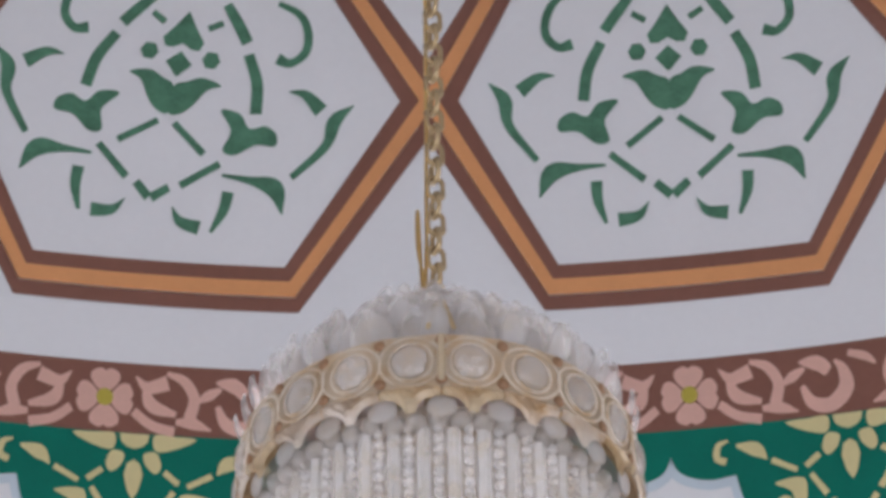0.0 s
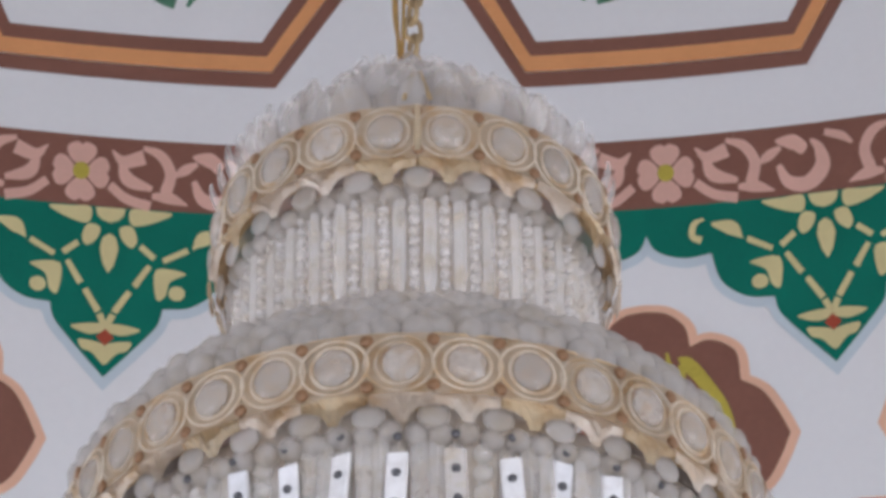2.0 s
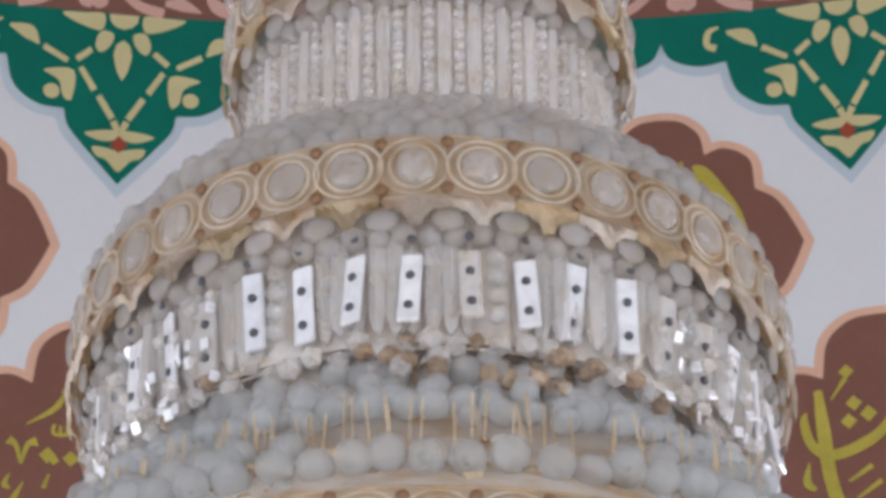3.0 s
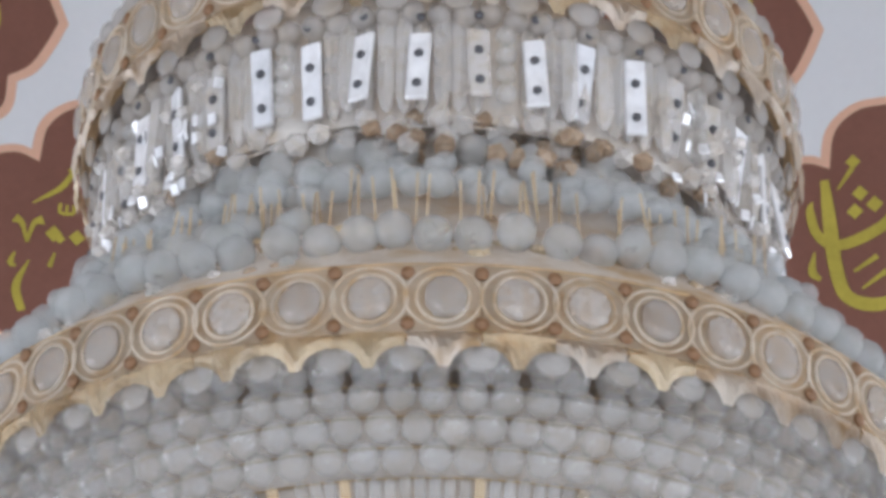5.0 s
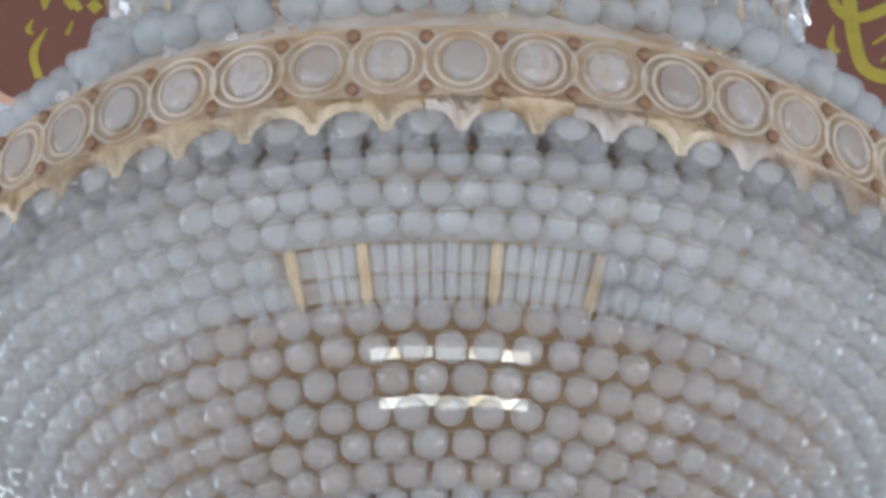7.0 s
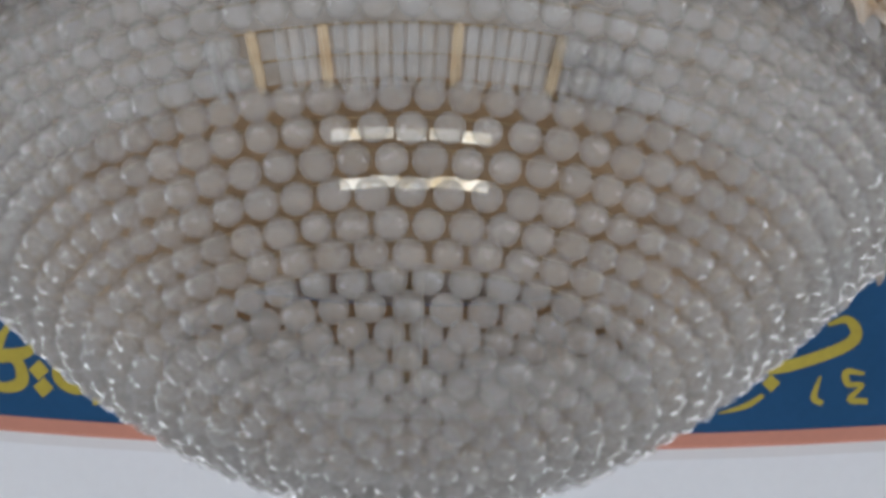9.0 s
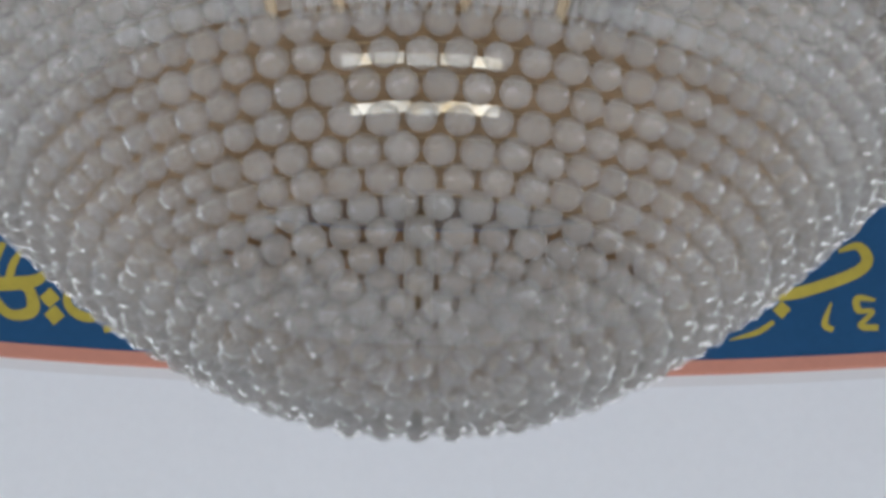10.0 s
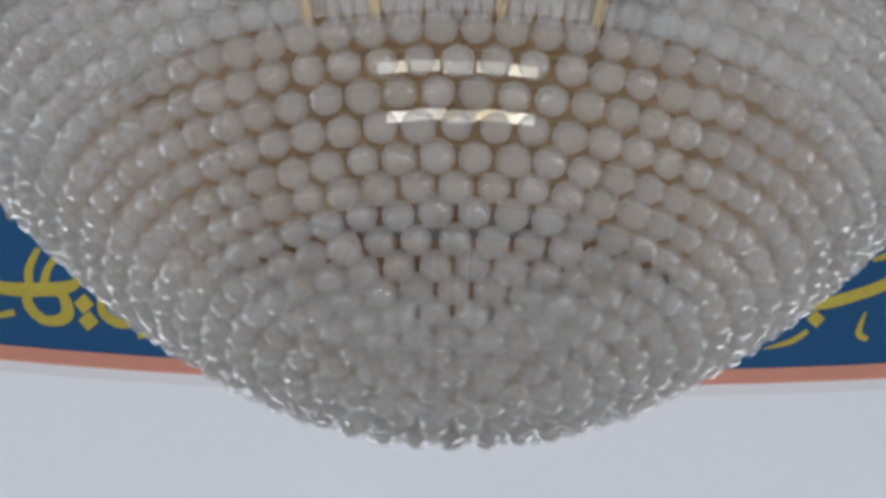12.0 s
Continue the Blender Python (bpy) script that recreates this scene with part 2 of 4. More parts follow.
def pierced_wall(levels, holes):
    """A round wall of one piece: cells between levels and azimuths, left open where holes(az, z) says so."""
    cuts = []
    for c in range(WINDOWS):
        w0 = 18 + c * step
        cuts += [w0 - WIN_HALF + 2 * WIN_HALF * k / 5 for k in range(5)] + [w0 + WIN_HALF + (step - 2 * WIN_HALF) * k / 5 for k in range(5)]
    n, m = len(cuts), len(levels) - 1
    mid = lambda i: (cuts[i] + (cuts[(i + 1) % n] + (360 if i == n - 1 else 0))) / 2
    solid = [[not holes(mid(i), (levels[j] + levels[j + 1]) / 2) for j in range(m)] for i in range(n)]
    bm = bmesh.new()
    v = [[[bm.verts.new((math.sin(radians(az)) * r, math.cos(radians(az)) * r, z)) for z in levels] for r in (RW, RW + TH)] for az in cuts]
    for i in range(n):
        k = (i + 1) % n
        for j in range(m):
            if not solid[i][j]:
                continue
            for side in (0, 1):
                bm.faces.new((v[i][side][j], v[k][side][j], v[k][side][j + 1], v[i][side][j + 1]))
            if j == 0 or not solid[i][j - 1]:
                bm.faces.new((v[i][0][j], v[k][0][j], v[k][1][j], v[i][1][j]))
            if j == m - 1 or not solid[i][j + 1]:
                bm.faces.new((v[i][0][j + 1], v[k][0][j + 1], v[k][1][j + 1], v[i][1][j + 1]))
            if not solid[i - 1][j]:
                bm.faces.new((v[i][0][j], v[i][1][j], v[i][1][j + 1], v[i][0][j + 1]))
            if not solid[k][j]:
                bm.faces.new((v[k][0][j], v[k][1][j], v[k][1][j + 1], v[k][0][j + 1]))
    return bm


in_window = lambda az, z: WIN_Z0 < z < WIN_Z1 and abs((az - 18 + step / 2) % step - step / 2) < WIN_HALF
bm = pierced_wall([0, WIN_Z0, WIN_Z1, 7.02], in_window)
wall_round = tagged(finish("wall_round", bm, WALL), "smooth white painted round wall below the drum", "wall", kind="structure")

for c in range(WINDOWS):
    a = 18 + c * step
    bm = bmesh.new()
    for z in (WIN_Z0, (WIN_Z0 + WIN_Z1) / 2 - 0.04, WIN_Z1 - 0.08):
        spin(bm, [(RW + 0.205, z), (RW + 0.265, z), (RW + 0.265, z + 0.08), (RW + 0.205, z + 0.08)], 6, True, a - WIN_HALF, a + WIN_HALF)
    win = tagged(finish("window_%d" % (c + 1), bm, FRAME), "tall white framed window in the round wall", "window", kind="structure")
    for k in (-1, 0, 1):
        b = a + k * (WIN_HALF - 0.25)
        bm = bmesh.new()
        spin(bm, [(RW + 0.2, WIN_Z0), (RW + 0.27, WIN_Z0), (RW + 0.27, WIN_Z1), (RW + 0.2, WIN_Z1)], 1, True, b - 0.25, b + 0.25)
        part("mullion", bm, FRAME, win)

bm = bmesh.new()
spin(bm, [(RW, 7.02), (RW + TH, 7.02), (RW + TH, 15.0), (RW, 15.0)], 200)
drum = tagged(finish("wall_drum", bm, PLASTER, smooth=False), "pale plastered drum wall with painted ornament", "wall", kind="structure")

bm = bmesh.new()
inner = [(RW * math.cos(radians(a)), 15.0 + RW * 0.9 * math.sin(radians(a))) for a in range(0, 90, 6)] + [(0.02, 15.0 + RW * 0.9)]
outer = [(r + 0.3, z + 0.15) for r, z in inner]
spin(bm, inner + outer[::-1], 72)
ceiling = tagged(finish("ceiling", bm, PLASTER), "white plastered dome over the drum", "ceiling", kind="structure")


# ---- painted ornament of the drum; heights above the floor ----
def ring_band(name, z0, z1, material, lift, label=""):
    bm = bmesh.new()
    spin(bm, [(RW - lift, z0), (RW - lift, z1)], 200, closed=False)
    return part(name, bm, material, drum, label)


ring_band("painted_border", 11.52, 11.874, BROWN, 0.004, "dark brown painted frieze with pink scrolls")
ring_band("painted_border", 7.111, 8.05, NAVY, 0.004, "navy blue painted band with yellow script")
bm = bmesh.new()
spin(bm, [(RW, 7.060), (RW - 0.010, 7.064), (RW - 0.010, 7.110), (RW, 7.112)], 200)
part("moulding", bm, SALMON, drum, "salmon painted edge moulding")
ring_band("painted_border", 8.05, 8.10, SALMON, 0.006)


def copies(master, az_first, step_deg, count):
    """The master, built at azimuth 0, and its repeats round the drum."""
    round_about(master, az_first)
    for i in range(1, count):
        copy_thing(master, Matrix.Rotation(radians(-(az_first + i * step_deg)), 4, "Z"))


# hexagons: nested frames of brown, orange and brown round a white field with green stencilled leaves
DEG = radians(1) * RW


def hexagon(lower, side, half):
    return [(lower * DEG, -half), (side * DEG, 0), (lower * DEG, half), (-lower * DEG, half), (-side * DEG, 0), (-lower * DEG, -half)]


def ring_of(outer, inner):
    """A closed frame between two outlines with equal counts, as one polygon a side."""
    n = len(outer)
    return [[outer[i], outer[(i + 1) % n], inner[(i + 1) % n], inner[i]] for i in range(n)]


HZ = 13.30
h0, h1, h2, h3 = hexagon(3.45, 6.30, 0.90), hexagon(3.61, 6.85, 0.974), hexagon(3.76, 7.36, 1.055), hexagon(3.88, 7.90, 1.13)
leaves = mirrored([
    [(0, 168), (18, 140), (36, 116), (30, 101), (16, 101), (0, 110)],
    disc(54, 88, 16, 16, 6), [(0, 96), (23, 75), (2, 52), (0, 52)],
    loop((0, 34), (22, 46), (46, 56), (80, 47), (58, 36), (40, 8), (22, -10), (0, -12)),
    brush((38, 142, 11), (62, 156, 11)), brush((62, 190, 16), (88, 158, 20), (110, 128, 20)), brush((116, 108, 18), (140, 60, 20), (148, 8, 20)),
    brush((150, 205, 10), (190, 190, 13), (210, 160, 15), (212, 125, 15), (190, 103, 15), (166, 108, 20)),
    brush((196, 54, 1), (226, 52, 16), (258, 28, 26)), brush((312, 44, 1), (284, 14, 24), (276, -30, 16), (228, -90, 11)),
    loop((88, 6), (122, 4), (142, -18), (168, -10), (190, -22), (190, -42), (158, -44), (126, -66), (104, -60), (112, -26)),
    brush((14, -28, 11), (74, -72, 12)), brush((104, -84, 12), (46, -130, 13)), brush((28, -136, 14), (2, -158, 16)),
    brush((112, -102, 5), (160, -104, 13), (204, -112, 30), (224, -152, 2)), brush((128, -128, 20), (126, -160, 17), (112, -198, 6)),
    brush((40, -166, 1), (58, -188, 16), (92, -194, 23)),
    brush((0, 240, 14), (30, 262, 12), (70, 250, 10)),
])


def hexagon_panel(turn, lean, across, shift):
    """One painted panel; by hand, so each stencil turns and each frame's side corners sit a little differently."""
    bent = lambda polys: [[(x + lean * y + across * (1 - abs(y) / 0.90 if abs(y) < 0.90 else 0), y) for x, y in s] for s in polys]
    co, si = math.cos(radians(turn)), math.sin(radians(turn))
    turned = [[(x * co + y * si + shift, y * co - x * si) for x, y in [(x * 0.00239, y * 0.00322) for x, y in s]] for s in leaves]
    bm = bmesh.new()
    wall_shapes(bm, bent(ring_of(h3, h2)), 1, 1, 0.004, HZ)
    hexa = part("hexagon_frame", bm, BROWN, drum, "brown and orange painted hexagon with green leaves")
    paint("orange_line", bent(ring_of(h2, h1)), ORANGE, hexa, 1, 1, 0.009, HZ)
    paint("inner_line", bent(ring_of(h1, h0)), BROWN, hexa, 1, 1, 0.006, HZ)
    paint("leaf_stencil", turned, GREEN_LEAF, hexa, 1, 1, 0.004, HZ - 0.066, "green stencilled leaf scroll")
    return hexa


round_about(hexagon_panel(7.5, 0.02, 0.034, 0.0), -7.5)
copies(hexagon_panel(1.3, -0.01, 0.036, -0.008), 6.75, 14.4, 24)

# brown frieze: four-petalled flowers and scrolls
SXB, SYB = 0.00216, 0.00285
bm = bmesh.new()
petals = [loop((5, 9), (24, 27), (25, 43), (9, 51), (0, 47), (-9, 51), (-25, 43), (-24, 27), (-5, 9))]
petals += [[(y, -x) for x, y in petals[0]], [(-x, -y) for x, y in petals[0]], [(-y, x) for x, y in petals[0]]]
wall_shapes(bm, petals, SXB, SYB, 0.008, 11.695)
flower = part("flower", bm, PINK, drum, "pink four-petalled painted flower with yellow centre")
paint("flower_centre", [disc(0, 0, 15)], YELLOW, flower, SXB, SYB, 0.012, 11.695)
half = [
    brush((54, 40, 3), (76, 22, 20), (112, 32, 26)), brush((70, 26, 8), (84, -8, 24), (128, -22, 10)), brush((52, -20, 16), (84, -42, 17), (126, -52, 18)),
    brush((110, 48, 8), (142, 36, 18), (160, 6, 20), (152, -28, 22)), brush((128, -34, 10), (160, -36, 20), (192, -46, 3)),
]
scroll = half + [[(517 - x, y) for x, y in s] for s in half] + [
    brush((166, 2, 6), (186, 14, 18), (208, 26, 8)), loop((198, 38), (232, 46), (256, 26), (244, 10), (232, 18), (218, 24)),
    brush((202, -4, 10), (218, -34, 22), (252, -40, 26), (280, -14, 28), (276, 18, 18), (262, 34, 6)), brush((288, 44, 12), (318, 34, 15), (336, 20, 6))]
paint("scroll", scroll, PINK, flower, SXB, SYB, 0.008, 11.695, "pink painted leaf scroll")
copies(flower, -8.92, 360 / 46, 46)

# teal pendants with cream flowers
SXP, SYP = 0.00212, 0.00266
side = smooth_line([(0, 0), (62, 62), (92, 96), (100, 124)], 5)[:-1] + smooth_line([(100, 124), (150, 130), (192, 160), (208, 211)], 6)[:-1] \
    + smooth_line([(208, 211), (258, 206), (306, 222), (326, 256)], 6)
side = [tuple(p) for p in side]
outline = side + [(326, 300)] + [(-326, 300)] + [(-x, y) for x, y in side[:0:-1]]
bm = bmesh.new()
wall_shapes(bm, [outline], SXP, SYP, 0.006, 10.734)
pendant = part("pendant", bm, TEAL, drum, "teal painted pendant with cream flowers")
shade = [(x, min(y, 300)) for x, y in grown(outline, 15)]
paint("pale_outline", [shade], PALE_BLUE, pendant, SXP, SYP, 0.003, 10.730, "pale blue painted outline")
cream = mirrored([
    [(0, 298), (27, 298), (24, 284), (14, 275), (0, 271)],
    loop((36, 297), (70, 297), (112, 294), (80, 276), (40, 268)), loop((18, 262), (40, 266), (50, 242), (40, 228), (22, 242)),
    [(0, 252), (12, 244), (17, 224), (10, 196), (0, 180)],
    brush((56, 232, 11), (82, 212, 11)), brush((98, 208, 10), (142, 230, 11)), brush((150, 232, 2), (170, 252, 26), (204, 262, 6)), brush((218, 272, 4), (236, 264, 11), (240, 242, 12), (224, 234, 13)),
    brush((74, 198, 10), (48, 160, 12)), brush((40, 150, 11), (14, 112, 12)), brush((12, 108, 12), (0, 84, 12)),
    loop((86, 192), (140, 188), (112, 172), (104, 146), (88, 140)), disc(124, 152, 15, 13),
    loop((0, 84), (16, 92), (62, 84), (30, 72), (0, 78)), loop((10, 58), (46, 62), (40, 46), (22, 40), (0, 20), (0, 50)),
])
paint("cream_flower", cream, CREAM, pendant, SXP, SYP, 0.010, 10.734, "cream painted flower sprig")
paint("red_diamond", [[(0, 52), (16, 67), (0, 82), (-16, 67)]], RED, pendant, SXP, SYP, 0.013, 10.734)
copies(pendant, -8.08, 360 / 38, 38)


# brown lobed medallions with yellow script, peach outline
def medallion(quarter_up, quarter_down, z, strokes, az, label):
    up = [tuple(p) for q in quarter_up for p in smooth_line(q, 5)[:-1]] + [quarter_up[-1][-1]]
    dn = [(x, -y) for x, y in ([tuple(p) for q in quarter_down for p in smooth_line(q, 5)[:-1]] + [quarter_down[-1][-1]])]
    right = up + dn[-2::-1]
    outline = right + [(-x, y) for x, y in right[-2:0:-1]]
    bm = bmesh.new()
    wall_shapes(bm, [outline], 1, 1, 0.008, z)
    med = part("medallion", bm, BROWN, drum, label)
    paint("medallion_outline", [grown(outline, 0.036)], PEACH, med, 1, 1, 0.004, z, "peach painted outline")
    if strokes:
        paint("script", strokes, YELLOW, med, 1, 1, 0.013, z, "yellow brushed script strokes")
    round_about(med, az)
    return med


UP = [[(0, 0.60), (0.08, 0.585), (0.145, 0.52), (0.162, 0.426)], [(0.162, 0.426), (0.24, 0.45), (0.33, 0.39), (0.345, 0.255)],
      [(0.345, 0.255), (0.42, 0.20), (0.475, 0.10), (0.515, 0)]]
LOW = [[(0, 0.60), (0.10, 0.585), (0.185, 0.50), (0.21, 0.345)], [(0.21, 0.345), (0.30, 0.375), (0.395, 0.33), (0.42, 0.225)],
       [(0.42, 0.225), (0.50, 0.18), (0.56, 0.09), (0.60, 0)]]

dia = lambda x, y, s: [(x - s, y), (x, y - s * 1.1), (x + s, y), (x, y + s * 1.1)]
upper_right = [brush((0.118, 0.375, 0.012), (0.150, 0.345, 0.055), (0.212, 0.25, 0.055), (0.275, 0.118, 0.05), (0.297, -0.06, 0.045), (0.27, -0.2, 0.02)),
               brush((0.075, 0.40, 0.01), (0.082, 0.345, 0.02), (0.10, 0.33, 0.012)), brush((-0.05, 0.375, 0.03), (0.0, 0.39, 0.035), (0.03, 0.37, 0.01)),
               brush((0.13, 0.34, 0.03), (0.12, 0.2, 0.03), (0.14, 0.1, 0.02))]
upper_left = [brush((0.14, 0.30, 0.02), (0.188, 0.23, 0.045), (0.24, 0.136, 0.05), (0.275, 0.015, 0.05), (0.272, -0.085, 0.045), (0.235, -0.25, 0.012)),
              brush((0.17, -0.02, 0.02), (0.19, 0.03, 0.03), (0.215, 0.06, 0.015)), brush((0.05, 0.1, 0.03), (0.10, -0.05, 0.04), (0.0, -0.15, 0.03))]
lower_left = [dia(-0.146, 0.150, 0.022), brush((-0.15, 0.135, 0.02), (-0.192, 0.07, 0.022), (-0.285, 0.0, 0.006)),
              brush((-0.185, 0.01, 0.012), (-0.185, -0.03, 0.014), (-0.14, -0.03, 0.014), (-0.138, 0.005, 0.01)), brush((-0.162, 0.005, 0.01), (-0.162, -0.03, 0.012)),
              brush((-0.346, -0.07, 0.04), (-0.318, -0.09, 0.02), (-0.297, -0.165, 0.012)), brush((-0.297, -0.165, 0.012), (-0.275, -0.085, 0.02), (-0.243, -0.068, 0.04)),
              dia(-0.203, -0.122, 0.032), dia(-0.12, -0.13, 0.03), dia(-0.18, -0.14, 0.02),
              brush((-0.336, -0.21, 0.006), (-0.350, -0.256, 0.022), (-0.33, -0.27, 0.012)), brush((-0.285, -0.24, 0.006), (-0.325, -0.35, 0.03), (-0.30, -0.45, 0.03)),
              brush((-0.195, -0.20, 0.008), (-0.212, -0.26, 0.02))]
lower_right = [brush((-0.176, 0.13, 0.03), (-0.164, -0.05, 0.05), (-0.150, -0.24, 0.05), (-0.112, -0.365, 0.05), (0.0, -0.405, 0.055), (0.12, -0.35, 0.03)),
               brush((-0.222, 0.04, 0.006), (-0.232, 0.0, 0.03), (-0.208, -0.10, 0.036), (-0.13, -0.148, 0.045), (0.02, -0.085, 0.045), (0.10, 0.02, 0.02)),
               dia(-0.07, 0.198, 0.028), brush((-0.075, 0.17, 0.02), (-0.13, 0.085, 0.008)), dia(-0.05, 0.062, 0.030), dia(-0.072, -0.012, 0.030), dia(0.0, 0.012, 0.032),
               brush((-0.222, -0.17, 0.006), (-0.234, -0.25, 0.03), (-0.205, -0.285, 0.018)), brush((-0.086, -0.262, 0.012), (0.0, -0.205, 0.022)),
               brush((-0.06, -0.335, 0.01), (0.03, -0.27, 0.022))]
UPPER = "brown lobed medallion with peach outline and yellow script"
LOWER = "brown lobed medallion low on the drum, yellow script"
third = 360 / 38
for k in range(38):
    az = -8.08 - third / 2 + k * third
    strokes = upper_left if k == 0 else upper_right if k == 2 else []
    if k < 3:
        last_up = medallion(UP, UP, 10.44, strokes, az + (-0.45, 0.0, -0.13)[k], UPPER)
    else:
        copy_thing(last_up, Matrix.Rotation(radians(-az), 4, "Z"))
for k in range(38):
    az = -8.08 + k * third
    strokes = lower_left if k == 0 else lower_right if k == 2 else []
    if k < 3:
        last_low = medallion(LOW, LOW, 9.485, [[(x + (0.061, 0, -0.055)[k], y + 0.165) for x, y in s] for s in strokes], az + (-0.42, 0.0, 0.38)[k], LOWER)
    else:
        copy_thing(last_low, Matrix.Rotation(radians(-az), 4, "Z"))

# yellow script on the navy band: azimuth in degrees as x, height as y
B = DEG
band_script = [
    brush((-10.9 * B, 5.74, 0.035), (-10.42 * B, 5.716, 0.045), (-9.78 * B, 5.717, 0.05), (-8.88 * B, 5.739, 0.045), (-8.55 * B, 5.79, 0.012)),
    brush((-9.80 * B, 5.72, 0.03), (-9.75 * B, 5.662, 0.035), (-9.35 * B, 5.612, 0.035), (-8.88 * B, 5.632, 0.045), (-8.95 * B, 5.70, 0.035), (-9.3 * B, 5.735, 0.03)),
    brush((-9.62 * B, 5.87, 0.02), (-9.80 * B, 5.79, 0.028), (-9.74 * B, 5.72, 0.028)), brush((-9.15 * B, 5.86, 0.012), (-9.36 * B, 5.80, 0.026), (-9.45 * B, 5.74, 0.026)),
    dia(-8.49 * B, 5.683, 0.034), dia(-8.36 * B, 5.622, 0.034),
    brush((-8.12 * B, 5.75, 0.01), (-8.05 * B, 5.66, 0.03), (-7.60 * B, 5.621, 0.034), (-7.10 * B, 5.65, 0.02)),
    brush((-7.22 * B, 5.583, 0.028), (-6.75 * B, 5.600, 0.01)), brush((-10.6 * B, 5.605, 0.02), (-10.06 * B, 5.631, 0.024)),
    brush((7.95 * B, 5.735, 0.012), (8.2 * B, 5.737, 0.042), (8.83 * B, 5.744, 0.042), (9.98 * B, 5.797, 0.042), (10.35 * B, 5.845, 0.04), (10.15 * B, 5.90, 0.03), (9.7 * B, 5.885, 0.012)),
    brush((7.15 * B, 5.580, 0.005), (7.78 * B, 5.604, 0.02), (8.17 * B, 5.640, 0.016)), dia(8.36 * B, 5.682, 0.03),
    brush((9.50 * B, 5.70, 0.006), (9.33 * B, 5.625, 0.022), (9.52 * B, 5.60, 0.02)),
    brush((10.5 * B, 5.70, 0.012), (10.1 * B, 5.71, 0.024), (10.12 * B, 5.665, 0.022), (10.45 * B, 5.66, 0.014), (10.15 * B, 5.61, 0.022), (10.55 * B, 5.60, 0.022)),
]
paint("script", band_script, YELLOW, drum, 1, 1, 0.009, 1.6, "yellow brushed script on the navy band")


# ---- the chandelier: three tiers of crystal on one axis, hung from a chain ----
chandelier = tagged(new("chandelier"), "three-tiered crystal and gilt chandelier hanging on a brass chain", "chandelier")
chandelier.location = (0, 0, 3.45)
BASE = Matrix.Translation((0, 0, -3.45))   # parts are laid out in heights above the floor


def hold(ob):
    """Hangs a part, drawn in heights above the floor, on the chandelier."""
    ob.parent = chandelier
    ob.matrix_basis = BASE
    return ob


def cpart(name, bm, material, label="", smooth=False):
    return hold(finish(name, bm, material, None, label, smooth))


def tube_ring(bm, r, z, t, seg=120, k=6):
    spin(bm, [(r + t * math.cos(2 * math.pi * i / k), z + t * math.sin(2 * math.pi * i / k)) for i in range(k)], seg)


def ball_mesh(name, d, material, sub=2, squash=1.0, smooth=False):
    bm = bmesh.new()
    bmesh.ops.create_icosphere(bm, subdivisions=sub, radius=d / 2, matrix=Matrix.Diagonal((1, 1, squash, 1)))
    me = bpy.data.meshes.new(name)
    bm.to_mesh(me)
    bm.free()
    me.materials.append(material)
    if smooth:
        me.polygons.foreach_set("use_smooth", [True] * len(me.polygons))
    return me


def lathe_mesh(name, profile, material, seg=12, smooth=True):
    bm = bmesh.new()
    spin(bm, profile, seg, closed=False)
    me = bpy.data.meshes.new(name)
    bmesh.ops.recalc_face_normals(bm, faces=bm.faces)
    bm.to_mesh(me)
    bm.free()
    me.materials.append(material)
    if smooth:
        me.polygons.foreach_set("use_smooth", [True] * len(me.polygons))
    return me


def at(r, a, z, tilt=0.0, extra=None):
    """A place on a ring: a is the angle from the side that faces the entrance (-y), growing to the east; local -y points outwards."""
    m = Matrix.Rotation(a, 4, "Z") @ Matrix.Translation((0, -r, z)) @ Matrix.Rotation(tilt, 4, "X")
    return m @ extra if extra is not None else m


def joined(name, me, mats, parent, label=""):
    """Many small pieces as one mesh: the rest that nobody would count."""
    n = len(me.vertices)
    co = np.empty(n * 3)
    me.vertices.foreach_get("co", co)
    co = np.c_[co.reshape(n, 3), np.ones(n)]
    verts = np.concatenate([(co @ np.array(m).T)[:, :3] for m in mats])
    polys = [tuple(p.vertices) for p in me.polygons]
    faces = [tuple(v + i * n for v in p) for i in range(len(mats)) for p in polys]
    out = bpy.data.meshes.new(name)
    out.from_pydata(verts.tolist(), [], faces)
    out.materials.append(me.materials[0])
    if me.polygons[0].use_smooth:
        out.polygons.foreach_set("use_smooth", [True] * len(out.polygons))
    ob = new(name, out)
    ob.parent = parent
    return tagged(ob, label, kind="stuff")


# pieces
rng = random.Random(7)
FACET = ball_mesh("bead", 0.0415, FROST, 2)
CROWN_BALL = ball_mesh("crown_ball", 0.047, FROST_COOL, 2, 1.0, True)


